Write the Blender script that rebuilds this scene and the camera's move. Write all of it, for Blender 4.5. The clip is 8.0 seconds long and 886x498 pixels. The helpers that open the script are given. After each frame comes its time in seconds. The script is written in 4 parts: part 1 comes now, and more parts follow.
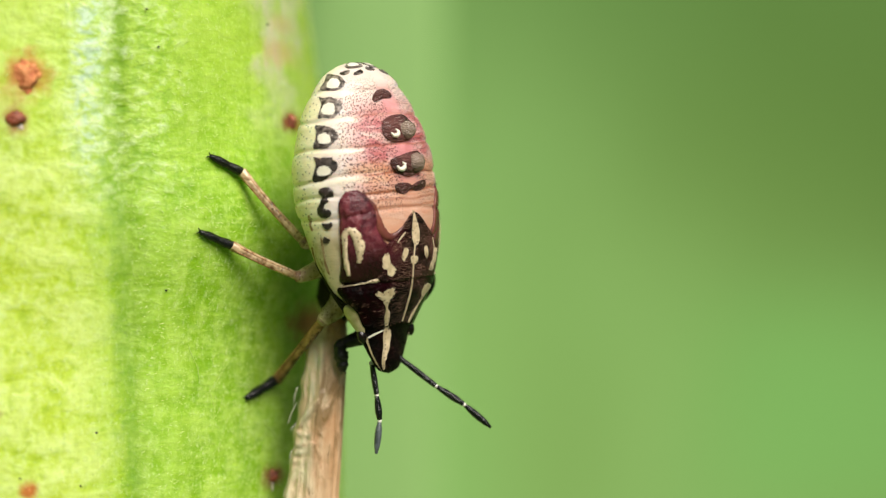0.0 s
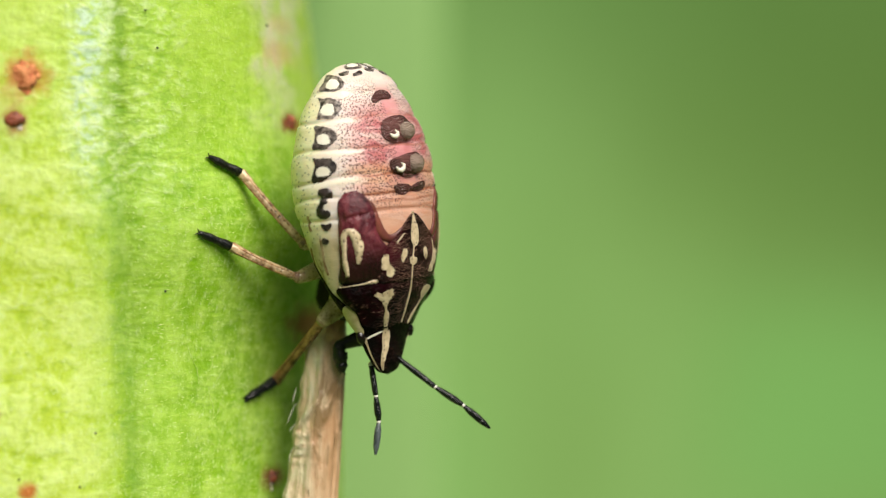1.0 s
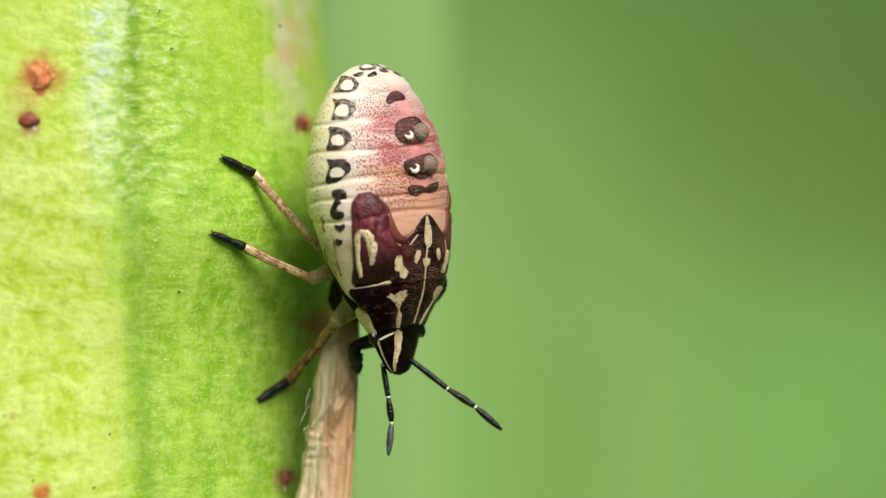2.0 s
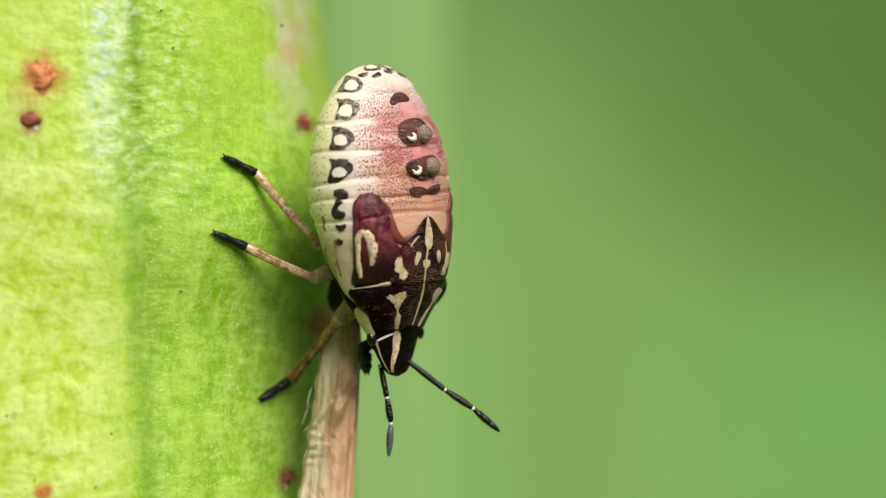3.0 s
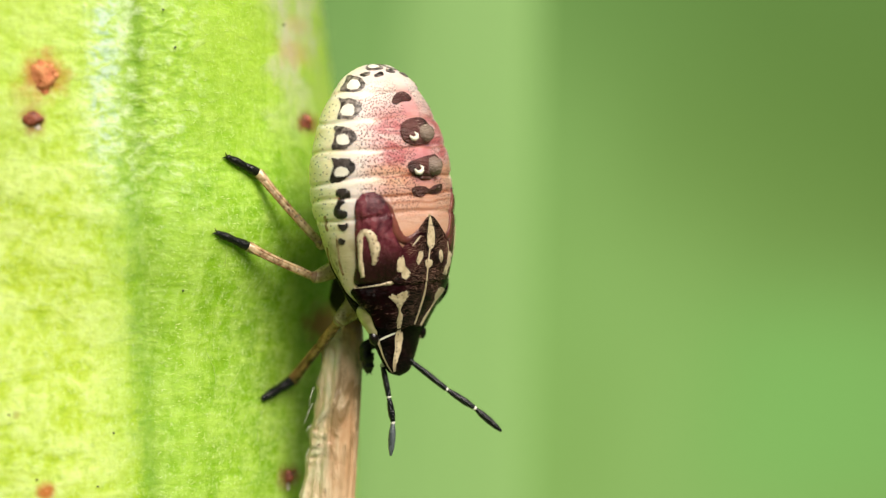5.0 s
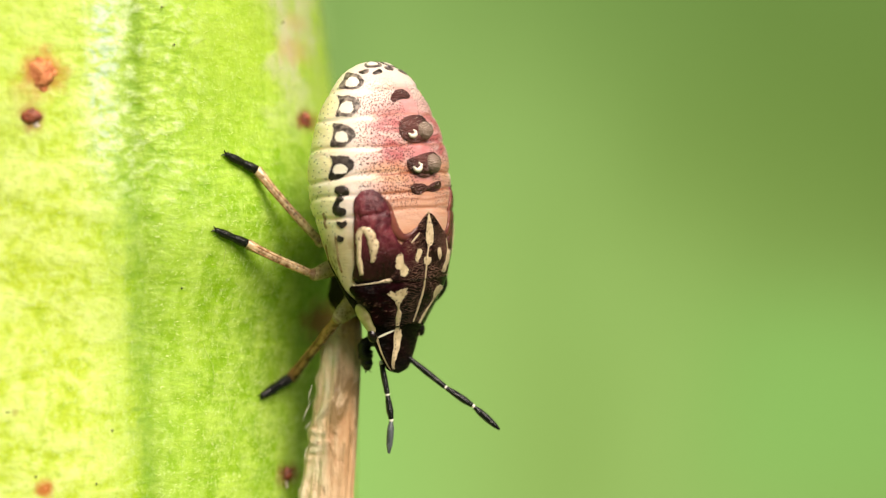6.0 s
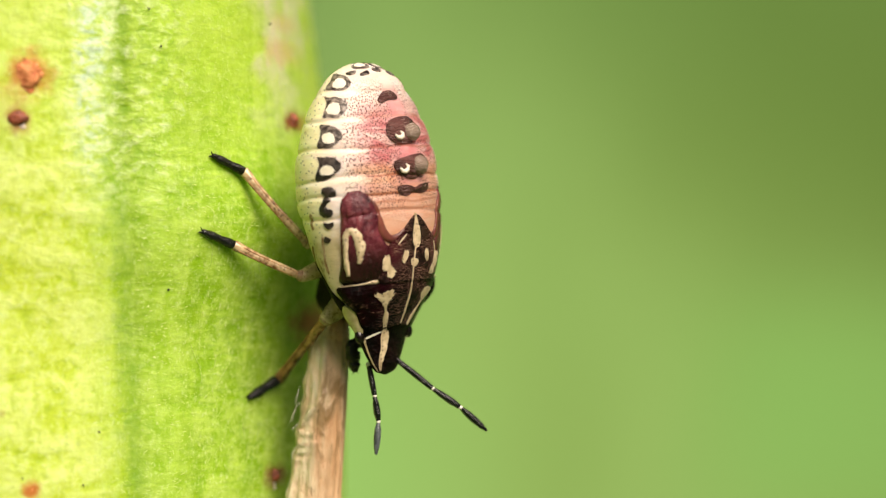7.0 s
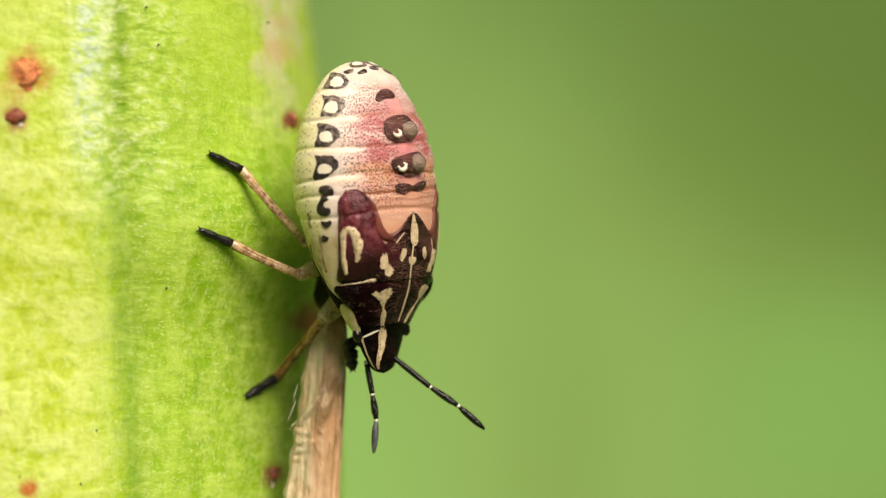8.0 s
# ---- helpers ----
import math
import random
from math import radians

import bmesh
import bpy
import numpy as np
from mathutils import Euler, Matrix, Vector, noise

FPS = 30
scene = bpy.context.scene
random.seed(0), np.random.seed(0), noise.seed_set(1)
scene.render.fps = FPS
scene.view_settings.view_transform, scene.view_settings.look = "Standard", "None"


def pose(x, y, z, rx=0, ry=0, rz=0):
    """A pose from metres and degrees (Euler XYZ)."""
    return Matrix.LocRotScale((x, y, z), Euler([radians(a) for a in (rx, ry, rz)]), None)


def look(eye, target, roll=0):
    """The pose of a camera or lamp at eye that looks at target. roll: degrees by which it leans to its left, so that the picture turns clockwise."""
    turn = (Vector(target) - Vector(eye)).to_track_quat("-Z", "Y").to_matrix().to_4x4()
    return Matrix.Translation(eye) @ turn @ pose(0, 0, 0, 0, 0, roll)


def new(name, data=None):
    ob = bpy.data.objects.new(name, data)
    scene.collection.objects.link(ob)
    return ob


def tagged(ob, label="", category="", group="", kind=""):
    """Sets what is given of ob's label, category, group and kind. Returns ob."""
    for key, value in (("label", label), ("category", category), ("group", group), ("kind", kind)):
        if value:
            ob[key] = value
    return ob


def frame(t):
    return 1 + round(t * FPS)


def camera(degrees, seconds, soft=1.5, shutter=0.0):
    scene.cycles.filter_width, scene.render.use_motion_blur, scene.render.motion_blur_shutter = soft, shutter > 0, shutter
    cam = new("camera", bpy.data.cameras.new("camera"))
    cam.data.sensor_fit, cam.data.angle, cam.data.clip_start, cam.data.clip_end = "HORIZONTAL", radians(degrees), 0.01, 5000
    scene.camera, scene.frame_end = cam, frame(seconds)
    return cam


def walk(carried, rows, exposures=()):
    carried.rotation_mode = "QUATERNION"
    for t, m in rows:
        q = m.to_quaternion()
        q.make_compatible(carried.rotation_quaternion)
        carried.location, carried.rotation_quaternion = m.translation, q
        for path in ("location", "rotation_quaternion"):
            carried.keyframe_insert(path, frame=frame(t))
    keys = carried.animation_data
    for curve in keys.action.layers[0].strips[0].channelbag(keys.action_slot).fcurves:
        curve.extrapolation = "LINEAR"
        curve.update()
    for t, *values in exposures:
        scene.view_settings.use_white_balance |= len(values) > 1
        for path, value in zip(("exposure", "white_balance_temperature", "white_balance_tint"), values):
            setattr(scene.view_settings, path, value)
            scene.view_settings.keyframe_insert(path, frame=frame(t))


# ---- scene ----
MM = 0.001
REACH = 0.0609          # from the eye to the insect's body
STEP = 0.0165 * MM      # unit of the sway below

cam = camera(24.0, 8.0, soft=1.3)
cam.data.dof.use_dof, cam.data.dof.focus_distance, cam.data.dof.aperture_fstop = True, REACH - 0.0008, 33.0

# The camera drifts sideways and up or down in front of the stem: seconds, sideways, down.
SWAY = [
    (0.0, 1.5, -1.5), (0.1, 2.5, -1.6), (0.2, 6, -1.8), (0.3, 7.5, -2), (0.5, 7.5, -2), (0.7, 8, -1.5), (0.8, 4.5, -0.8),
    (0.9, 2, -0.3), (1.0, 0, 0), (1.1, 3, 0.5), (1.2, 9, 1), (1.3, 12.5, 1.3), (1.4, 12.5, 1.5), (1.5, 10.8, 1.5),
    (1.6, 13, 1.5), (1.7, 22, 1.5), (2.8, 25.5, 0.5), (3.0, 26.5, 0.5), (3.3, 24, -0.5), (3.5, 25, -1), (3.7, 27, -2),
    (4.0, 28, -3), (4.2, 28.5, -2), (4.5, 27.5, 0), (4.7, 33, 0), (5.8, 18, -4), (5.9, 21, -4.5), (6.0, 28, -5),
    (6.2, 23, -5), (6.5, 22, -4.5), (6.7, 25, -4), (6.8, 15.5, -3.5), (6.9, 10, -3), (7.0, 5.5, -2.5), (7.1, 7, -2.8),
    (7.2, 11, -3.2), (7.5, 1.5, -4), (7.7, 5, -4.5), (8.0, 1.5, -5),
]
walk(cam, [(t, pose(-STEP * a, -REACH, STEP * b, 90)) for t, a, b in SWAY],
     exposures=[(0.0, 0.43, 6750, 12), (0.4, 0.37, 6750, 12), (1.5, 0.36, 6750, 12), (3.0, 0.30, 6750, 12), (4.0, 0.35, 6750, 12), (4.7, 0.44, 6750, 12),
                (5.8, 0.65, 7350, 18), (6.5, 0.61, 7500, 19), (7.0, 0.54, 7650, 20), (8.0, 0.39, 7800, 20)])

# ---- light: bright thin overcast, the sun veiled, high and to the front ----
SUN_FROM = Vector((0.36, -0.61, 0.70)).normalized()
world = bpy.data.worlds.new("sky")
scene.world = world
world.use_nodes = True
wn = world.node_tree.nodes
sky = wn.new("ShaderNodeTexSky")
sky.sky_type, sky.sun_disc = "NISHITA", False
sky.sun_elevation = math.asin(SUN_FROM.z)
sky.sun_rotation = math.atan2(SUN_FROM.x, SUN_FROM.y)
sky.air_density, sky.dust_density = 1.0, 4.0
world.node_tree.links.new(sky.outputs["Color"], wn["Background"].inputs["Color"])
wn["Background"].inputs["Strength"].default_value = 0.026
sun = new("sun", bpy.data.lights.new("sun", "SUN"))
sun.data.energy, sun.data.angle, sun.data.color = 3.85, radians(46), (1.0, 0.97, 0.9)
sun.matrix_world = look(SUN_FROM * 5, (0, 0, 0))


# ---- materials (all textures in millimetres of the thing's own space) ----
class Nodes:
    """A small builder for one node material."""

    def __init__(self, name, rough=0.5, scale=(1, 1, 1), spec=0.5):
        self.mat = bpy.data.materials.new(name)
        self.mat.use_nodes = True
        self.tree = self.mat.node_tree
        self.bsdf = self.tree.nodes["Principled BSDF"]
        self.bsdf.inputs["Roughness"].default_value = rough
        self.bsdf.inputs["Specular IOR Level"].default_value = spec
        self.coord = self.add("ShaderNodeTexCoord").outputs["Object"]
        self.space = self.scaled((1000, 1000, 1000))

    def add(self, kind, **values):
        node = self.tree.nodes.new(kind)
        for key, value in values.items():
            node.inputs[key].default_value = value
        return node

    def link(self, a, b):
        self.tree.links.new(a, b)

    def scaled(self, size):
        m = self.add("ShaderNodeMapping", Scale=size)
        self.link(self.coord, m.inputs["Vector"])
        return m.outputs["Vector"]

    def noise(self, scale, detail=4.0, rough=0.55, stretch=(1, 1, 1), distort=0.0):
        n = self.add("ShaderNodeTexNoise", Scale=scale, Detail=detail, Roughness=rough, Distortion=distort)
        where = self.space if stretch == (1, 1, 1) else self.scaled([1000 * s for s in stretch])
        self.link(where, n.inputs["Vector"])
        return n.outputs["Fac"]

    def cells(self, scale, stretch=(1, 1, 1), rand=1.0):
        n = self.add("ShaderNodeTexVoronoi", Scale=scale, Randomness=rand)
        self.link(self.scaled([1000 * s for s in stretch]), n.inputs["Vector"])
        return n.outputs["Distance"]

    def ramp(self, fac, *stops):
        r = self.add("ShaderNodeValToRGB")
        el = r.color_ramp.elements
        while len(el) < len(stops):
            el.new(0.5)
        for e, (p, c) in zip(el, stops):
            e.position, e.color = p, (*((c,) * 3 if not isinstance(c, tuple) else c), 1)
        self.link(fac, r.inputs["Fac"])
        return r.outputs["Color"]

    def mix(self, fac, a, b, kind="MIX"):
        m = self.tree.nodes.new("ShaderNodeMix")
        m.data_type, m.blend_type = "RGBA", kind
        for value, k in ((fac, 0), (a, 6), (b, 7)):
            if isinstance(value, (int, float)):
                m.inputs[k].default_value = value
            elif isinstance(value, tuple):
                m.inputs[k].default_value = (*value, 1)
            else:
                self.link(value, m.inputs[k])
        return m.outputs[2]

    def maths(self, op, a, b=0.0):
        m = self.tree.nodes.new("ShaderNodeMath")
        m.operation = op
        for value, k in ((a, 0), (b, 1)):
            if isinstance(value, (int, float)):
                m.inputs[k].default_value = value
            else:
                self.link(value, m.inputs[k])
        return m.outputs[0]

    def flat_cells(self, scale, rand=0.9):
        a = self.tree.nodes.new("ShaderNodeAttribute")
        a.attribute_name = "skin_place"
        n = self.add("ShaderNodeTexVoronoi", Scale=scale, Randomness=rand)
        n.voronoi_dimensions = "2D"
        self.link(a.outputs["Vector"], n.inputs["Vector"])
        return n.outputs["Distance"]

    def skin_turn(self):
        """Angle round the insect's body from the middle of its back."""
        a = self.tree.nodes.new("ShaderNodeAttribute")
        a.attribute_name = "skin_place"
        s = self.tree.nodes.new("ShaderNodeSeparateXYZ")
        self.link(a.outputs["Vector"], s.inputs[0])
        return self.maths("MULTIPLY", self.maths("ABSOLUTE", s.outputs[0]), 0.5)

    def axis(self, k):
        s = self.tree.nodes.new("ShaderNodeSeparateXYZ")
        self.link(self.space, s.inputs[0])
        return s.outputs[k]

    def band(self, value, a, b, soft):
        """1 between a and b, fading over soft."""
        lo = self.tree.nodes.new("ShaderNodeMapRange")
        lo.interpolation_type = "SMOOTHSTEP"
        hi = self.tree.nodes.new("ShaderNodeMapRange")
        hi.interpolation_type = "SMOOTHSTEP"
        for node, p, q in ((lo, a - soft, a + soft), (hi, b + soft, b - soft)):
            self.link(value, node.inputs[0])
            node.inputs[1].default_value, node.inputs[2].default_value = p, q
        if b + soft > b - soft:
            hi.inputs[1].default_value, hi.inputs[2].default_value = b - soft, b + soft
            hi.inputs[3].default_value, hi.inputs[4].default_value = 1.0, 0.0
        return self.maths("MULTIPLY", lo.outputs[0], hi.outputs[0])

    def bump(self, *heights):
        """heights: pairs of a height and its depth in millimetres."""
        last = None
        for h, depth in heights:
            b = self.add("ShaderNodeBump", Strength=1.0, Distance=depth * MM)
            self.link(h, b.inputs["Height"])
            if last:
                self.link(last, b.inputs["Normal"])
            last = b.outputs["Normal"]
        self.link(last, self.bsdf.inputs["Normal"])

    def done(self, color):
        if isinstance(color, tuple):
            self.bsdf.inputs["Base Color"].default_value = (*color, 1)
        else:
            self.link(color, self.bsdf.inputs["Base Color"])
        return self.mat


def stem_material():
    """Yellow-green, softly mottled skin with a waxy bloom, a groove whose shading is painted in, and rusty stains."""
    n = Nodes("green_stem", 0.42, spec=0.4)
    x, z = n.maths("SUBTRACT", n.axis(0), GROOVE - 1.6), n.axis(2)
    big = n.noise(0.2, 3, 0.5)
    wave = n.noise(0.9, 3, 0.5, (0.6, 0.6, 1.3), 0.5)
    mott = n.noise(3.2, 3, 0.55, (1, 1, 0.9), 0.3)
    fine = n.noise(9, 3, 0.6, (1, 1, 0.8), 0.3)
    gx = n.maths("ADD", x, n.maths("MULTIPLY", z, 0.035))
    gx = n.maths("ADD", gx, n.maths("MULTIPLY", n.maths("SUBTRACT", big, 0.5), 0.8))
    gx = n.maths("ADD", gx, n.maths("MULTIPLY", n.maths("SUBTRACT", mott, 0.5), 0.7))
    left = n.band(gx, -30, 1.2, 1.3)
    right = n.maths("SUBTRACT", 1.0, left)
    dash = n.noise(2.6, 4, 0.6, (0.55, 0.55, 1.5), 0.25)
    col = n.mix(left, (0.20, 0.42, 0.012), (0.48, 0.635, 0.05))
    col = n.mix(n.ramp(big, (0.35, 0.0), (0.7, 0.35)), col, (0.34, 0.54, 0.03))
    col = n.mix(n.maths("MULTIPLY", n.ramp(wave, (0.42, 0.0), (0.66, 0.6)), n.maths("ADD", n.maths("MULTIPLY", left, 0.85), 0.15)), col, (0.70, 0.84, 0.30))
    col = n.mix(n.maths("MULTIPLY", n.ramp(mott, (0.45, 0.0), (0.69, 0.6)), n.maths("ADD", n.maths("MULTIPLY", left, 0.55), 0.35)), col, (0.66, 0.82, 0.32))
    col = n.mix(n.maths("MULTIPLY", n.ramp(dash, (0.5, 0.0), (0.68, 0.55)), right), col, (0.5, 0.72, 0.14))
    col = n.mix(n.maths("MULTIPLY", n.ramp(dash, (0.32, 0.5), (0.46, 0.0)), right), col, (0.16, 0.36, 0.01))
    col = n.mix(n.maths("MULTIPLY", n.ramp(mott, (0.3, 0.5), (0.46, 0.0)), left), col, (0.24, 0.42, 0.015))
    soft = n.noise(1.5, 3, 0.55, (1.3, 1.3, 0.5), 0.4)
    col = n.mix(n.maths("MULTIPLY", n.ramp(soft, (0.46, 0.0), (0.68, 0.55)), right), col, (0.46, 0.68, 0.12))
    col = n.mix(n.maths("MULTIPLY", n.ramp(soft, (0.32, 0.4), (0.46, 0.0)), right), col, (0.16, 0.37, 0.012))
    fleck = n.noise(4.6, 3, 0.65, (0.75, 0.75, 1.25), 0.9)
    col = n.mix(n.ramp(fleck, (0.58, 0.0), (0.74, 0.32)), col, (0.62, 0.80, 0.3))
    col = n.mix(n.ramp(fleck, (0.3, 0.3), (0.42, 0.0)), col, (0.2, 0.42, 0.012))
    col = n.mix(n.ramp(fine, (0.55, 0.0), (0.75, 0.5)), col, (0.68, 0.82, 0.4))
    col = n.mix(n.maths("MULTIPLY", n.band(z, 3.5, 40, 2.5), 0.45), col, (0.46, 0.68, 0.08))
    # dark green along the groove deepens its shading in the colour
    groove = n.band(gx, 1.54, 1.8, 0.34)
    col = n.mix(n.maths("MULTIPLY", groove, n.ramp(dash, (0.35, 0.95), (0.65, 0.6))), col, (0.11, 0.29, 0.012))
    ridge = n.maths("MULTIPLY", n.band(gx, 2.55, 3.05, 0.5), n.ramp(wave, (0.35, 0.1), (0.65, 0.55)))
    col = n.mix(ridge, col, (0.4, 0.64, 0.07))
    # pale waxy bloom beside the groove, strongest high up
    bloom = n.maths("MULTIPLY", n.band(gx, 0.7, 1.35, 0.28), n.band(z, 2.6, 14, 2.2))
    bloom = n.maths("MULTIPLY", bloom, n.ramp(n.noise(2.6, 5, 0.7, (0.8, 0.8, 1.3), 0.9), (0.42, 0.05), (0.57, 0.9)))
    col = n.mix(bloom, col, (0.6, 0.77, 0.64))
    # crinkled skin along the groove, high up; highlights and hollows painted into the colour
    crink = n.noise(3.0, 3, 0.55, (0.8, 0.8, 1.2), 0.25)
    rough_zone = n.maths("MULTIPLY", n.band(gx, 0.4, 3.4, 0.7), n.band(z, 1.4, 14, 1.6))
    col = n.mix(n.maths("MULTIPLY", n.ramp(crink, (0.5, 0.0), (0.7, 0.6)), rough_zone), col, (0.72, 0.86, 0.5))
    col = n.mix(n.maths("MULTIPLY", n.ramp(crink, (0.34, 0.4), (0.48, 0.0)), rough_zone), col, (0.14, 0.34, 0.03))
    # pinkish grey streak on the shoulder near the top
    sx = n.maths("ADD", x, n.maths("MULTIPLY", n.maths("SUBTRACT", wave, 0.5), 1.6))
    scar = n.maths("MULTIPLY", n.band(sx, 5.3, 6.0, 0.4), n.band(z, 3.8, 14, 1.0))
    scar = n.maths("MULTIPLY", scar, n.ramp(n.noise(0.9, 4, 0.6, (1, 1, 0.6)), (0.35, 0.25), (0.6, 0.95)))
    col = n.mix(scar, col, (0.60, 0.60, 0.42))
    # rusty stains: middle (x, z), size, strength
    jag = n.maths("MULTIPLY", n.maths("SUBTRACT", n.noise(2.4, 5, 0.65), 0.5), 1.7)
    for cx, cz, r, amount, tint in ((-0.82, 4.8, 0.6, 0.9, (0.52, 0.13, 0.03)), (-1.09, 3.53, 0.34, 0.9, (0.36, 0.1, 0.05)),
                                    (-1.2, 4.1, 0.6, 0.4, (0.4, 0.3, 0.06)), (6.07, 3.88, 0.3, 0.95, (0.2, 0.04, 0.02)),
                                    (5.56, -6.95, 0.32, 0.9, (0.22, 0.08, 0.04)), (-0.75, -6.77, 0.26, 0.95, (0.5, 0.14, 0.03)),
                                    (5.7, 6.0, 0.42, 0.5, (0.62, 0.36, 0.2)), (5.75, 6.9, 0.3, 0.4, (0.6, 0.36, 0.2)), (-1.55, -4.6, 0.1, 0.5, (0.3, 0.22, 0.03)),
                                    (0.65, 7.0, 0.12, 0.4, (0.3, 0.3, 0.1)), (6.55, -2.35, 0.6, 0.9, (0.3, 0.055, 0.03))):
        dx = n.maths("SUBTRACT", x, cx)
        dz = n.maths("MULTIPLY", n.maths("SUBTRACT", z, cz), 0.85)
        far = n.maths("SQRT", n.maths("ADD", n.maths("MULTIPLY", dx, dx), n.maths("MULTIPLY", dz, dz)))
        far = n.maths("ADD", n.maths("DIVIDE", far, r), jag)
        col = n.mix(n.maths("MULTIPLY", n.band(far, -9, 0.8, 0.6), amount), col, tint)
    n.bump((wave, 0.08), (n.maths("MULTIPLY", mott, left), 0.03), (n.maths("MULTIPLY", dash, right), 0.02), (n.maths("MULTIPLY", crink, rough_zone), 0.06), (fleck, 0.015), (fine, 0.01))
    n.bsdf.inputs["Subsurface Weight"].default_value = 0.25
    n.bsdf.inputs["Subsurface Radius"].default_value = (0.9 * MM, 1.2 * MM, 0.2 * MM)
    n.bsdf.inputs["Subsurface Scale"].default_value = 1.0
    return n.done(col)


def sheath_material():
    """Withered leaf: pale straw film on the free edge, orange-brown towards the other, fibres along it."""
    n = Nodes("dry_sheath", 0.36, spec=0.5)
    x, z = n.axis(0), n.axis(2)
    long_ = n.noise(2.2, 5, 0.6, (1, 1, 0.14), 0.4)
    fibre = n.noise(9, 3, 0.6, (1, 1, 0.05))
    patch = n.noise(0.8, 4, 0.6, (1, 1, 0.6), 0.5)
    col = n.ramp(long_, (0.3, (0.42, 0.25, 0.13)), (0.46, (0.62, 0.43, 0.26)), (0.6, (0.74, 0.57, 0.38)), (0.72, (0.84, 0.72, 0.54)))
    col = n.mix(n.ramp(patch, (0.5, 0.0), (0.66, 0.7)), col, (0.42, 0.2, 0.09))
    # orange-brown side, away from the stem
    wx = n.maths("ADD", x, n.maths("MULTIPLY", n.maths("SUBTRACT", patch, 0.5), 0.7))
    col = n.mix(n.maths("MULTIPLY", n.band(wx, 0.3, 4, 0.3), n.ramp(long_, (0.3, 0.75), (0.65, 0.35))), col, (0.66, 0.36, 0.18))
    # brown smudges in the middle
    blot = n.noise(2.0, 4, 0.65, (1, 1, 0.4), 1.0)
    mid = n.maths("MULTIPLY", n.band(z, -1.4, 2.0, 0.7), n.ramp(blot, (0.46, 0.0), (0.58, 0.85)))
    col = n.mix(mid, col, (0.24, 0.15, 0.06))
    # pale film along the free edge
    film = n.maths("ADD", x, n.maths("MULTIPLY", n.maths("SUBTRACT", n.noise(0.9, 3, 0.5, (1, 1, 0.5)), 0.5), 1.2))
    film = n.maths("SUBTRACT", film, n.maths("MULTIPLY", z, 0.09))
    film = n.band(film, -3, -0.16, 0.18)
    col = n.mix(n.maths("MULTIPLY", film, n.ramp(blot, (0.38, 0.2), (0.6, 0.75))), col, (0.74, 0.72, 0.5))
    n.bump((long_, 0.13), (blot, 0.13), (fibre, 0.05))
    return n.done(col)


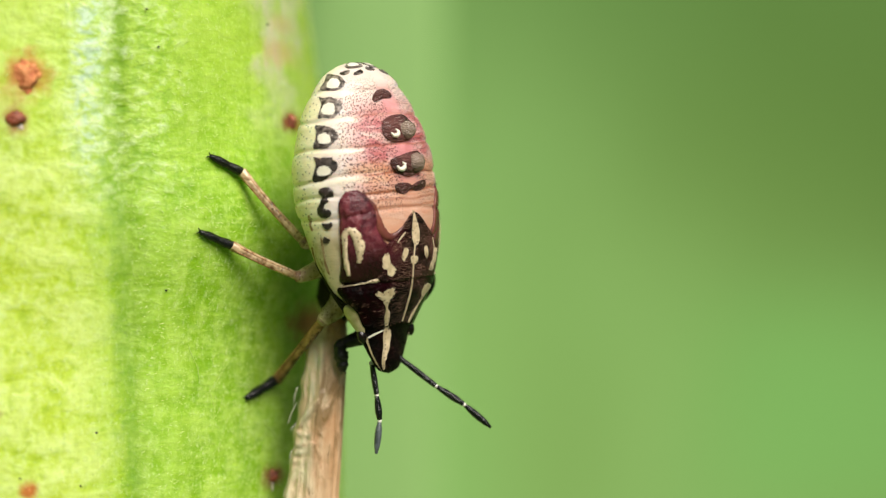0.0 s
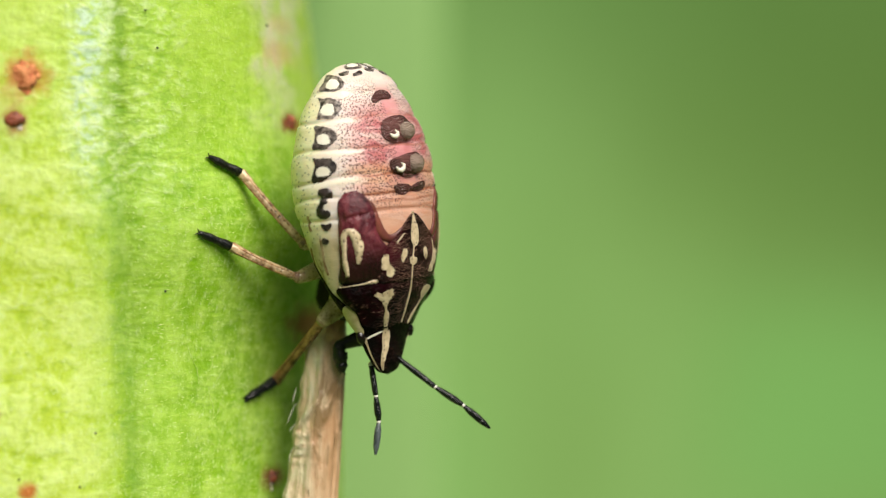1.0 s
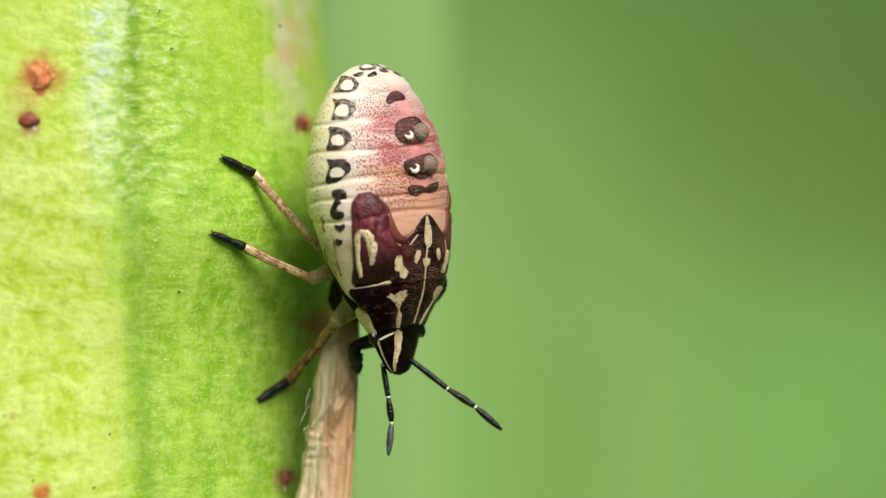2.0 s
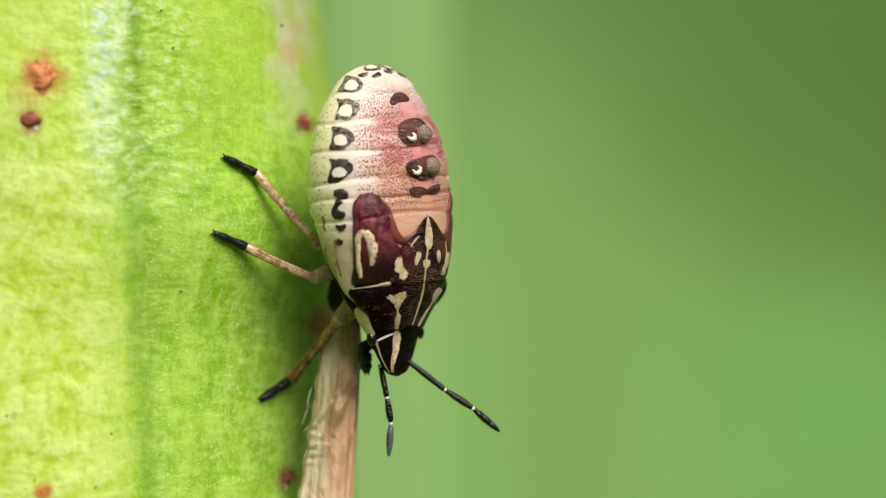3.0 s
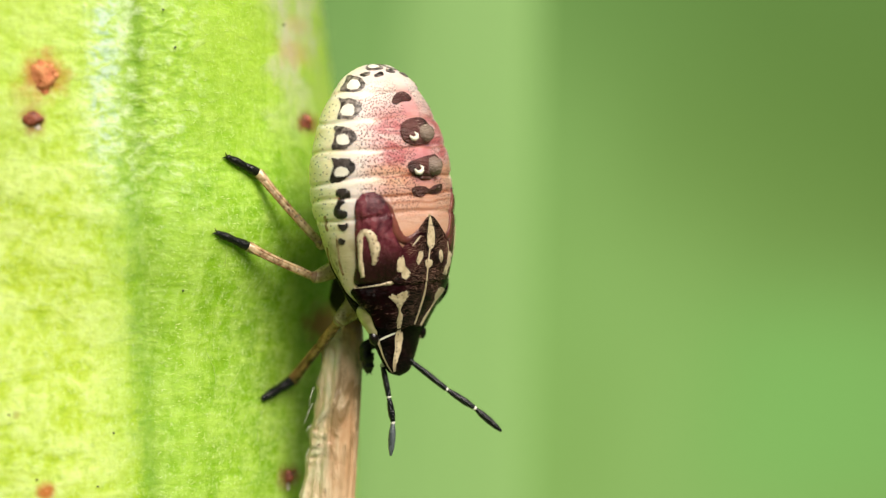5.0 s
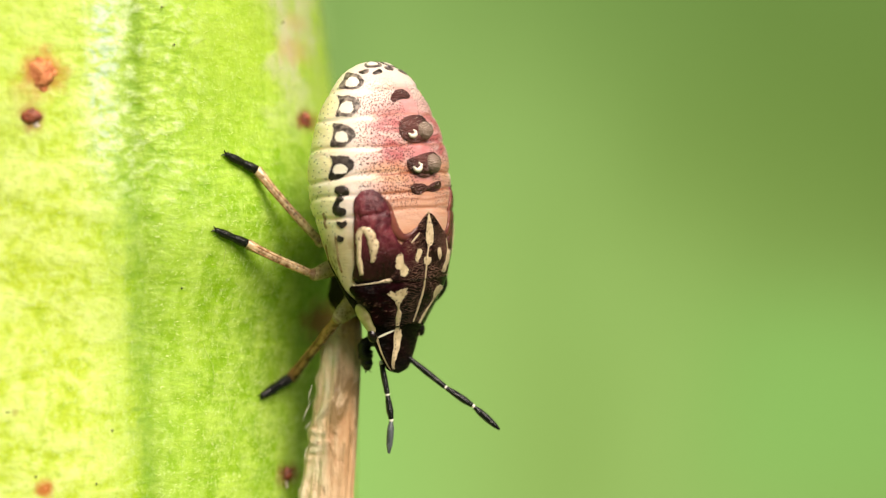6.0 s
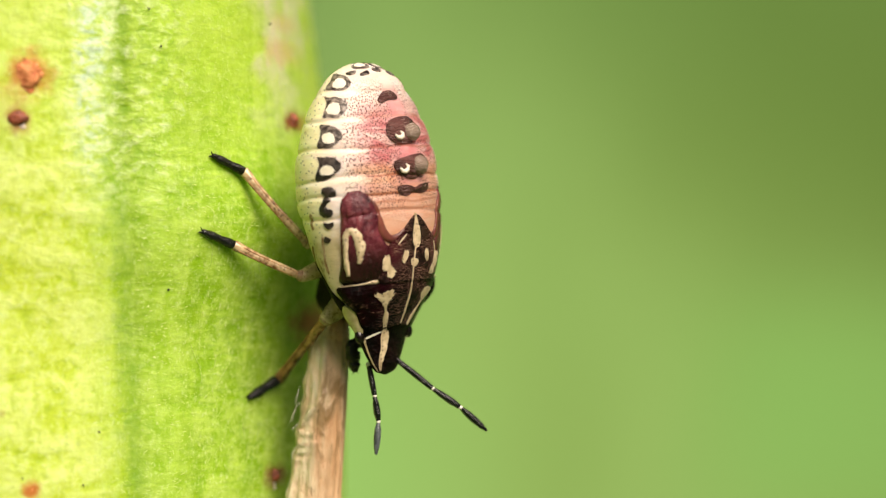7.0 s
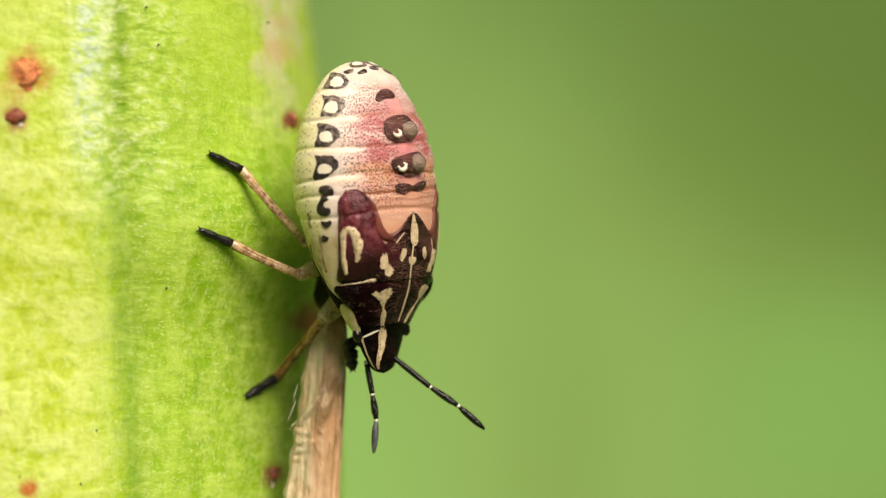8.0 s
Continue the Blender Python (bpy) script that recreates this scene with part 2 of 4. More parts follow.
def abdomen_material():
    """Cream flanks, rose back with orange towards the thorax, dark punctures."""
    n = Nodes("abdomen_skin", 0.4, spec=0.4)
    x, y, z = n.axis(0), n.axis(1), n.axis(2)
    turn = n.skin_turn()                       # radians from the middle of the back
    wob = n.noise(1.1, 4, 0.6, (0.45, 1.7, 0.45), 0.3)
    streak = n.noise(1.3, 5, 0.65, (0.7, 1.6, 0.7), 0.8)
    fine = n.noise(5.0, 3, 0.6)
    back = n.band(z, 0.3, 9, 0.2)
    col = n.ramp(wob, (0.3, (0.68, 0.56, 0.48)), (0.7, (0.79, 0.70, 0.64)))
    # greenish yellow belly side, browner beside the thorax
    col = n.mix(n.maths("MULTIPLY", n.band(turn, 1.38, 9, 0.12), n.maths("ADD", n.maths("MULTIPLY", n.band(y, -3.5, 9, 0.7), 0.45), 0.4)), col, (0.88, 0.83, 0.5))
    chest = n.maths("MULTIPLY", n.band(y, 0.35, 9, 0.5), n.ramp(n.noise(1.5, 4, 0.6, (1, 0.5, 1)), (0.3, 0.7), (0.7, 0.95)))
    col = n.mix(chest, col, (0.5, 0.42, 0.23))
    col = n.mix(n.maths("MULTIPLY", n.band(y, 0.8, 9, 0.5), n.ramp(n.noise(2.4, 4, 0.65, (1, 0.4, 1), 0.6), (0.5, 0.0), (0.62, 0.8))), col, (0.16, 0.09, 0.035))
    # smooth cream wedges between the edge marks
    gy = n.maths("ADD", y, n.maths("MULTIPLY", n.maths("SUBTRACT", n.noise(0.9, 2), 0.5), 0.3))
    gaps = None
    for at in (-3.62, -2.82, -1.9, -1.08):
        one = n.band(gy, at - 0.07, at + 0.1, 0.1)
        gaps = one if gaps is None else n.maths("ADD", gaps, one)
    gaps = n.maths("MULTIPLY", gaps, n.band(turn, 0.85, 5, 0.14))
    # rose clouds, deepest beside the middle plates
    veil = n.maths("MULTIPLY", n.band(turn, -1, 1.0, 0.16), n.band(y, -3.3, -0.5, 0.8))
    veil = n.maths("MULTIPLY", n.maths("MULTIPLY", veil, back), n.ramp(wob, (0.3, 0.4), (0.65, 0.75)))
    col = n.mix(veil, col, (0.66, 0.36, 0.34))
    cloud = n.maths("MULTIPLY", n.band(turn, -1, 0.92, 0.22), n.band(y, -3.1, -0.9, 0.5))
    cloud = n.maths("MULTIPLY", n.maths("MULTIPLY", cloud, back), n.ramp(streak, (0.37, 0.08), (0.54, 0.88)))
    cloud = n.maths("MULTIPLY", cloud, n.maths("SUBTRACT", 1.0, gaps))
    col = n.mix(cloud, col, (0.44, 0.095, 0.105))
    pink = n.maths("MULTIPLY", n.band(turn, -1, 0.27, 0.1), n.band(y, -3.7, -0.7, 0.35))
    pink = n.maths("MULTIPLY", n.maths("MULTIPLY", pink, back), n.ramp(wob, (0.3, 0.4), (0.6, 0.75)))
    col = n.mix(pink, col, (0.62, 0.24, 0.25))
    orange = n.maths("MULTIPLY", n.band(turn, -1, 0.85, 0.2), n.band(y, -0.9, 1.5, 0.25))
    orange = n.maths("MULTIPLY", n.maths("MULTIPLY", orange, back), n.ramp(streak, (0.3, 0.6), (0.65, 0.95)))
    col = n.mix(orange, col, (0.56, 0.27, 0.17))
    glow = n.maths("MULTIPLY", n.band(turn, 0.35, 1.0, 0.2), n.band(gy, -1.5, -0.95, 0.15))
    col = n.mix(n.maths("MULTIPLY", glow, 0.45), col, (0.72, 0.42, 0.2))
    col = n.mix(n.maths("MULTIPLY", gaps, 0.75), col, (0.88, 0.80, 0.66))
    # thin darker creases between the segments
    yy = n.maths("ADD", y, n.maths("MULTIPLY", n.maths("SUBTRACT", n.noise(0.8, 2), 0.5), 0.22))
    for at, deep in ((-3.62, 0.3), (-2.85, 0.45), (-1.95, 0.6), (-1.17, 1.0), (-0.66, 1.0), (-0.42, 0.6), (-0.2, 0.6)):
        line = n.maths("MULTIPLY", n.band(yy, at - 0.03, at + 0.03, 0.04), n.band(turn, -1, 0.9, 0.12))
        col = n.mix(n.maths("MULTIPLY", n.maths("MULTIPLY", line, back), deep), col, (0.36, 0.11, 0.05))
    # dark punctures between the edge marks and the middle plates
    spots = n.ramp(n.flat_cells(12.6, 1.0), (0.2, 1.0), (0.3, 0.0))
    where = n.maths("MULTIPLY", n.band(turn, 0.2, 1.14, 0.06), n.band(y, -3.8, -0.25, 0.5))
    where = n.maths("MULTIPLY", n.maths("MULTIPLY", where, back), n.ramp(n.noise(1.2, 2, 0.5, (0.5, 1.6, 0.5)), (0.24, 0.25), (0.4, 1.0)))
    where = n.maths("MULTIPLY", where, n.maths("SUBTRACT", 1.0, gaps))
    col = n.mix(n.maths("MULTIPLY", spots, where), col, (0.075, 0.02, 0.02))
    faint = n.maths("MULTIPLY", n.ramp(n.flat_cells(5.2, 1.0), (0.1, 1.0), (0.15, 0.0)), n.band(turn, 1.5, 2.4, 0.1))
    col = n.mix(n.maths("MULTIPLY", faint, 0.85), col, (0.12, 0.13, 0.08))
    n.bump((n.noise(1.6, 4, 0.6, (0.6, 1.6, 0.6)), 0.05), (fine, 0.015), (n.maths("MULTIPLY", spots, where), -0.02))
    n.bsdf.inputs["Subsurface Weight"].default_value = 0.3
    n.bsdf.inputs["Subsurface Radius"].default_value = (0.35 * MM, 0.22 * MM, 0.14 * MM)
    n.bsdf.inputs["Subsurface Scale"].default_value = 1.0
    return n.done(col)


def shell_material(name, dark, mid, light, rough=0.34, period=0.115, amount=0.35, bump=0.03, hide_at=0.46, flush=None, spec=0.11):
    """Chitin: finely wrinkled across, with glints painted in a lighter colour along the wrinkles."""
    n = Nodes(name, rough, spec=spec)
    cloud = n.noise(0.9, 4, 0.6)
    w = n.add("ShaderNodeTexWave", Scale=0.314 / period, Distortion=12.0, Detail=4.0)
    w.inputs["Detail Scale"].default_value = 1.6
    w.bands_direction = "Y"
    n.link(n.space, w.inputs["Vector"])
    ridge = w.outputs["Fac"]
    col = n.ramp(cloud, (0.3, dark), (0.62, mid))
    if flush:
        flank = n.maths("MULTIPLY", n.band(n.maths("ABSOLUTE", n.axis(0)), 0.62, 9, 0.35), n.band(n.axis(1), -0.6, 1.35, 0.4))
        col = n.mix(n.maths("MULTIPLY", flank, n.ramp(cloud, (0.3, 0.5), (0.6, 1.0))), col, flush)
    thin = n.maths("MULTIPLY", n.ramp(ridge, (0.82, 0.0), (0.98, 1.0)), n.ramp(n.noise(1.3, 4, 0.65), (hide_at, 0.0), (hide_at + 0.12, 1.0)))
    col = n.mix(n.maths("MULTIPLY", thin, amount), col, light)
    n.bump((ridge, bump), (n.noise(7, 3), 0.02))
    return n.done(col)


def collar_material(name, amount):
    """Almost black maroon chitin: pitted on the flanks, finely wrinkled across the middle, with glints painted into the
    colour.
    """
    n = Nodes(name, 0.14, spec=0.05)
    cloud = n.noise(0.8, 4, 0.6)
    col = n.ramp(cloud, (0.45, (0.001, 0.0005, 0.0005)), (0.74, (0.02, 0.002, 0.005)))
    pit = n.noise(7.5, 3, 0.6, (0.6, 1.5, 0.7), 0.6)
    w = n.add("ShaderNodeTexWave", Scale=0.314 / 0.07, Distortion=12.0, Detail=3.0)
    w.inputs["Detail Scale"].default_value = 1.6
    w.bands_direction = "Y"
    n.link(n.space, w.inputs["Vector"])
    ridge = w.outputs["Fac"]
    middle = n.band(n.maths("ABSOLUTE", n.axis(0)), -1, 0.75, 0.2)
    line = n.maths("MULTIPLY", n.ramp(ridge, (0.84, 0.0), (0.98, 1.0)), middle)
    painted_glint = n.maths("MULTIPLY", n.ramp(pit, (0.58, 0.0), (0.7, 1.0)), n.ramp(n.noise(1.2, 3, 0.6), (0.46, 0.0), (0.62, 0.8)))
    painted_glint = n.maths("MULTIPLY", n.maths("MAXIMUM", painted_glint, line), n.ramp(n.noise(1.6, 3, 0.6), (0.38, 0.2), (0.56, 1.0)))
    col = n.mix(n.maths("MULTIPLY", painted_glint, amount), col, (0.5, 0.27, 0.21))
    n.bump((pit, 0.09), (n.maths("MULTIPLY", ridge, middle), 0.06), (n.noise(5, 3), 0.03))
    return n.done(col)


def plain_material(name, a, b, rough=0.4, scale=3.0, bump=0.02, stretch=(1, 1, 1), spec=0.5):
    n = Nodes(name, rough, spec=spec)
    f = n.noise(scale, 4, 0.6, stretch)
    n.bump((f, bump))
    return n.done(n.ramp(f, (0.32, a), (0.68, b)))


GROOVE = 5.15           # distance of the stem's groove from its axis, millimetres
STEM = stem_material()
SHEATH = sheath_material()
SKIN = abdomen_material()
BROWN = shell_material("thorax_shell", (0.002, 0.001, 0.001), (0.022, 0.003, 0.005), (0.5, 0.27, 0.19), 0.25, 0.066, 0.7, 0.06, 0.41, (0.085, 0.013, 0.02))
BLACK = collar_material("head_shell", 0.06)
COLLAR = collar_material("collar_shell", 0.48)
PLATE = shell_material("scent_plate", (0.02, 0.008, 0.007), (0.13, 0.052, 0.046), (0.5, 0.38, 0.32), 0.16, 0.1, 0.45, 0.03, 0.5, None, 0.35)
BOSS = shell_material("scent_boss", (0.08, 0.055, 0.04), (0.26, 0.19, 0.15), (0.65, 0.56, 0.44), 0.14, 0.08, 0.6, 0.02, 0.46, None, 0.45)


def ring_material():
    """Dark brown pigment made of fine points, thinner towards the tail."""
    n = Nodes("edge_mark", 0.3)
    fine = n.noise(7.0, 3, 0.65)
    col = n.ramp(n.noise(1.6, 3), (0.35, (0.008, 0.006, 0.005)), (0.65, (0.04, 0.027, 0.023)))
    thin = n.maths("MULTIPLY", n.ramp(fine, (0.42, 0.0), (0.62, 1.0)), n.maths("ADD", n.maths("MULTIPLY", n.band(n.axis(1), -9, -2.2, 1.1), 0.5), 0.06))
    n.bump((fine, 0.03))
    return n.done(n.mix(thin, col, (0.5, 0.42, 0.36)))


RING = ring_material()


def wing_material():
    """Maroon lobe, mottled and wrinkled, that darkens to black at its root."""
    n = Nodes("wing_pad_shell", 0.26, spec=0.3)
    cloud = n.noise(1.7, 5, 0.65, (1, 0.6, 1), 0.8)
    fine = n.noise(8.0, 4, 0.7)
    col = n.ramp(cloud, (0.32, (0.016, 0.003, 0.005)), (0.5, (0.11, 0.018, 0.028)), (0.72, (0.23, 0.05, 0.06)))
    col = n.mix(n.ramp(fine, (0.5, 0.0), (0.7, 0.5)), col, (0.26, 0.085, 0.085))
    root = n.band(n.maths("ADD", n.axis(1), n.maths("MULTIPLY", cloud, 1.2)), 1.55, 9, 0.5)
    col = n.mix(n.maths("MULTIPLY", root, 0.85), col, (0.006, 0.002, 0.002))
    n.bump((cloud, 0.1), (fine, 0.03))
    return n.done(col)


MAROON = wing_material()
FOLD = plain_material("wing_fold", (0.07, 0.016, 0.014), (0.22, 0.065, 0.045), 0.35, 1.6, 0.05)


def cream_material():
    n = Nodes("cream_mark", 0.35)
    f = n.noise(4.0, 4, 0.65)
    col = n.ramp(f, (0.3, (0.42, 0.32, 0.18)), (0.65, (0.72, 0.60, 0.40)))
    pits = n.ramp(n.cells(8.0), (0.16, 0.8), (0.3, 0.0))
    n.bump((f, 0.03), (pits, -0.02))
    return n.done(n.mix(pits, col, (0.08, 0.04, 0.03)))


CREAM = cream_material()
IVORY = plain_material("ivory_mark", (0.78, 0.74, 0.6), (0.86, 0.82, 0.72), 0.35, 3.0, 0.02)


def leg_material(name, dark, pale, pit):
    """Horny leg skin: mottled, with rows of small dark pits."""
    n = Nodes(name, 0.2, spec=0.8)
    f = n.noise(4.0, 4, 0.6)
    pits = n.maths("MULTIPLY", n.ramp(n.cells(9.5), (0.26, 1.0), (0.42, 0.0)), n.ramp(n.noise(1.6, 3), (0.38, 0.1), (0.52, 0.55)))
    col = n.mix(pits, n.ramp(f, (0.32, dark), (0.66, pale)), pit)
    n.bump((f, 0.02), (pits, -0.02))
    return n.done(col)


TAN = leg_material("tan_leg", (0.2, 0.09, 0.03), (0.7, 0.53, 0.31), (0.05, 0.02, 0.01))
KNEE = plain_material("knee", (0.16, 0.07, 0.03), (0.5, 0.36, 0.22), 0.25, 4.0, 0.03)
PALE = leg_material("pale_leg", (0.38, 0.27, 0.13), (0.68, 0.56, 0.34), (0.2, 0.11, 0.05))
FLAP = plain_material("thorax_flap", (0.4, 0.31, 0.15), (0.68, 0.58, 0.36), 0.35, 2.2, 0.04)
DUSK = leg_material("brown_leg", (0.13, 0.04, 0.014), (0.5, 0.24, 0.1), (0.02, 0.01, 0.007))
JET = plain_material("black_leg", (0.003, 0.0035, 0.004), (0.009, 0.010, 0.011), 0.13, 8.0, 0.05, spec=0.4)
# grey instead of black: the sky's reflection on one antenna tip, painted in
TIP_SHEEN = plain_material("antenna_tip_sheen", (0.03, 0.037, 0.04), (0.14, 0.17, 0.18), 0.28, 7.0, 0.02)
JOINT = plain_material("white_joint", (0.6, 0.58, 0.5), (0.82, 0.8, 0.72), 0.3, 5.0, 0.01)
UNDER_SHADE = plain_material("underside_shade", (0.006, 0.004, 0.003), (0.02, 0.012, 0.008), 0.55, 3.0, 0.05, spec=0.2)
EYE = plain_material("eye", (0.003, 0.002, 0.002), (0.01, 0.006, 0.005), 0.12, 12.0, 0.01)
RUST = plain_material("rust_lesion", (0.5, 0.1, 0.03), (0.8, 0.36, 0.14), 0.6, 4.0, 0.15)
SCAR = plain_material("dark_lesion", (0.05, 0.01, 0.006), (0.4, 0.1, 0.045), 0.4, 5.0, 0.1)
CHALK = plain_material("white_crust", (0.6, 0.5, 0.45), (0.8, 0.74, 0.68), 0.5, 5.0, 0.05)
SPECK = plain_material("black_speck", (0.012, 0.014, 0.008), (0.03, 0.03, 0.02), 0.5, 8.0, 0.02)
WAX = plain_material("pale_hair", (0.36, 0.56, 0.07), (0.62, 0.76, 0.3), 0.35, 5.0, 0.01)


def backdrop_material():
    """Far meadow plants: lighter grass low down, a darker bush up on one side."""
    n = Nodes("far_foliage", 0.9, spec=0.1)
    f = n.noise(0.012, 2, 0.45, (1, 1, 0.3))
    g = n.noise(0.005, 1, 0.4)
    col = n.ramp(f, (0.3, (0.178, 0.340, 0.100)), (0.7, (0.206, 0.380, 0.119)))
    col = n.mix(n.ramp(g, (0.4, 0.0), (0.7, 0.2)), col, (0.204, 0.316, 0.082))
    x, y, z = n.axis(0), n.axis(1), n.axis(2)
    slope = n.maths("ADD", x, n.maths("MULTIPLY", z, 0.9))
    slope = n.maths("ADD", slope, n.maths("MULTIPLY", n.maths("SUBTRACT", g, 0.5), 160))
    bush = n.band(slope, 230, 2000, 190)
    col = n.mix(n.maths("MULTIPLY", bush, 0.8), col, (0.085, 0.168, 0.030))
    shade = n.maths("MULTIPLY", n.band(x, -400, -70, 40), n.band(z, 60, 700, 80))
    col = n.mix(n.maths("MULTIPLY", shade, 0.3), col, (0.123, 0.225, 0.082))
    low = n.maths("MULTIPLY", n.band(x, 190, 500, 60), n.band(z, -190, -40, 50))
    col = n.mix(n.maths("MULTIPLY", low, 0.8), col, (0.174, 0.399, 0.113))
    low = n.maths("MULTIPLY", n.band(x, -300, -20, 120), n.band(z, -400, -50, 100))
    col = n.mix(n.maths("MULTIPLY", low, 0.7), col, (0.216, 0.472, 0.140))
    top = n.maths("MULTIPLY", n.band(z, 130, 3000, 190), 0.5)
    col = n.mix(top, col, (0.087, 0.200, 0.061))
    # unseen other sides of the ring, coloured dark to dim the light from there
    col = n.mix(n.band(y, -5000, 350, 150), col, (0.051, 0.092, 0.026))
    return n.done(col)


def ground_material():
    n = Nodes("meadow", 0.9, spec=0.1)
    f = n.noise(0.02, 4, 0.6)
    return n.done(n.ramp(f, (0.3, (0.05, 0.1, 0.02)), (0.7, (0.12, 0.2, 0.05))))


# ---- mesh helpers ----
def finish(bm, name, material, smooth=True):
    bmesh.ops.recalc_face_normals(bm, faces=bm.faces)
    me = bpy.data.meshes.new(name)
    bm.to_mesh(me)
    bm.free()
    me.materials.append(material)
    if smooth:
        me.polygons.foreach_set("use_smooth", [True] * len(me.polygons))
    return me


def part(name, bm, material, parent, label=""):
    """One mesh object under a thing or under a part."""
    ob = new(name, finish(bm, name, material))
    ob.parent = parent
    return tagged(ob, label)


def loft(rings, closed=True, caps=True):
    """A skin over rings of equal length; closed: each ring is a loop."""
    bm = bmesh.new()
    rows = [[bm.verts.new(p) for p in ring] for ring in rings]
    n = len(rows[0])
    for a, b in zip(rows, rows[1:]):
        for i in range(n if closed else n - 1):
            j = (i + 1) % n
            bm.faces.new((a[i], a[j], b[j], b[i]))
    if caps and closed:
        bm.faces.new(rows[0])
        bm.faces.new(rows[-1])
    return bm


def tube(points, radii, sides=12, flat=1.0):
    """A round limb along points with rounded ends."""
    pts = [Vector(p) for p in points]
    rings = []
    ref = Vector((0.31, -0.9, 0.29))
    for i, (p, r) in enumerate(zip(pts, radii)):
        d = (pts[min(i + 1, len(pts) - 1)] - pts[max(i - 1, 0)]).normalized()
        a = d.cross(ref).normalized()
        b = d.cross(a).normalized()
        ring = lambda q, k: [q + k * r * (math.cos(2 * math.pi * s / sides) * a + flat * math.sin(2 * math.pi * s / sides) * b) for s in range(sides)]
        if i == 0:
            rings += [ring(p - d * r * h, k) for h, k in ((0.7, 0.25), (0.55, 0.62), (0.25, 0.92))]
        rings.append(ring(p, 1.0))
        if i == len(pts) - 1:
            rings += [ring(p + d * r * h, k) for h, k in ((0.25, 0.92), (0.55, 0.62), (0.7, 0.25))]
    return loft(rings)


def limb(a, b, radii, bend=(0, 0, 0), n=None):
    """Points and radii from a to b, bulging by bend in the middle."""
    a, b, bend = Vector(a), Vector(b), Vector(bend)
    n = n or len(radii) * 3
    out, rr = [], []
    for i in range(n):
        t = i / (n - 1)
        out.append(a.lerp(b, t) + bend * 4 * t * (1 - t))
        k = t * (len(radii) - 1)
        j = min(int(k), len(radii) - 2)
        s = k - j
        s = s * s * (3 - 2 * s)
        rr.append(radii[j] * (1 - s) + radii[j + 1] * s)
    return out, rr


def blob(center, size, seed=0.0, rough=0.15, rings=10, sides=16):
    """An uneven round lump."""
    out = []
    for i in range(rings + 1):
        th = math.pi * (0.04 + 0.92 * i / rings)
        row = []
        for j in range(sides):
            ph = 2 * math.pi * j / sides
            d = Vector((math.sin(th) * math.cos(ph), math.sin(th) * math.sin(ph), math.cos(th)))
            k = 1 + rough * noise.noise(d * 2.2 + Vector((seed, seed * 1.7, 0)))
            row.append(Vector(center) + Vector((d.x * size[0], d.y * size[1], d.z * size[2])) * k)
        out.append(row)
    return loft(out)


# ---- setting: ground and far greenery ----
def build_setting():
    bm = bmesh.new()
    ring = [bm.verts.new((600 * math.cos(a * math.pi / 32), 600 * math.sin(a * math.pi / 32), -0.45)) for a in range(64)]
    bm.faces.new(ring)
    ob = new("ground", finish(bm, "ground", ground_material(), False))
    tagged(ob, "soft green meadow ground far below the plant", "ground", kind="structure")
    rings = []
    for k in range(13):
        rings.append([((1.9 + 0.06 * math.sin(5 * a + 0.1 * k)) * math.cos(a), (1.4 + 0.04 * math.sin(4 * a + 0.15 * k)) * math.sin(a),
                       -0.45 + (0.9 + 0.6 * min(0.0, math.sin(a))) * k / 12) for a in [2 * math.pi * i / 72 for i in range(72)]])
    back = [[(x * 1.05, y * 1.05, z) for x, y, z in r] for r in rings]
    bm = loft(rings + back[::-1] + rings[:1], caps=False)
    bmesh.ops.remove_doubles(bm, verts=bm.verts, dist=1e-5)
    ob = new("backdrop", finish(bm, "backdrop", backdrop_material()))
    tagged(ob, "soft blurred green foliage far behind the plant", "backdrop", kind="structure")


# ---- a grass blade close behind the stem, far out of focus ----
def build_blade():
    """A long, channelled blade that stands upright, rooted in the ground; its own space starts at its foot."""
    rings = []
    for i in range(61):
        t = i / 60
        wide = 20.5 * (1 - 0.25 * t) * min(1.0, 0.35 + 3 * t) * (1 if t < 0.9 else math.sqrt(max(0.0, 1 - ((t - 0.9) / 0.1) ** 2)) + 0.02)
        row = []
        for side in (1, -1):
            for j in range(13):
                q = side * (j / 6 - 1)
                y = 0.3 * abs(q) ** 2 - 0.12 * math.exp(-(q / 0.12) ** 2) * side + (0.16 if side < 0 else 0.0)
                thin = min(max((t - 0.721) / 0.172, 0.0), 1.0)      # one edge falls away towards the tip
                half = wide / 2 * (1 - 0.8 * thin * thin * (3 - 2 * thin) if q < 0 else 1.0)
                row.append(Vector((q * half + 4.2 * t * t, y, 563 * t)) * MM)
        rings.append(row)
    n = Nodes("blade_skin", 0.5, spec=0.3)
    veins = n.noise(1.5, 3, 0.5, (1, 1, 0.02))
    n.bump((veins, 0.05))
    skin = n.done(n.ramp(veins, (0.3, (0.212, 0.39, 0.125)), (0.7, (0.25, 0.435, 0.145))))
    ob = new("grass_blade", finish(loft(rings), "grass_blade", skin))
    spine = [Vector((4.2 * t * t, 0.25, 563 * t)) * MM for t in [0.02 + 0.94 * i / 30 for i in range(31)]]
    part("midrib", tube(spine, [0.75 * (1 - 0.7 * i / 30) * MM for i in range(31)], 8), skin, ob, "pale midrib")
    return tagged(ob, "pale green grass blade, blurred, swaying behind the stem", "grass blade")


# ---- the plant stem ----
STEM_AT = Vector((-14.3, 10.0, 0.0))
HALF_W, HALF_D = 10.32, 13.4


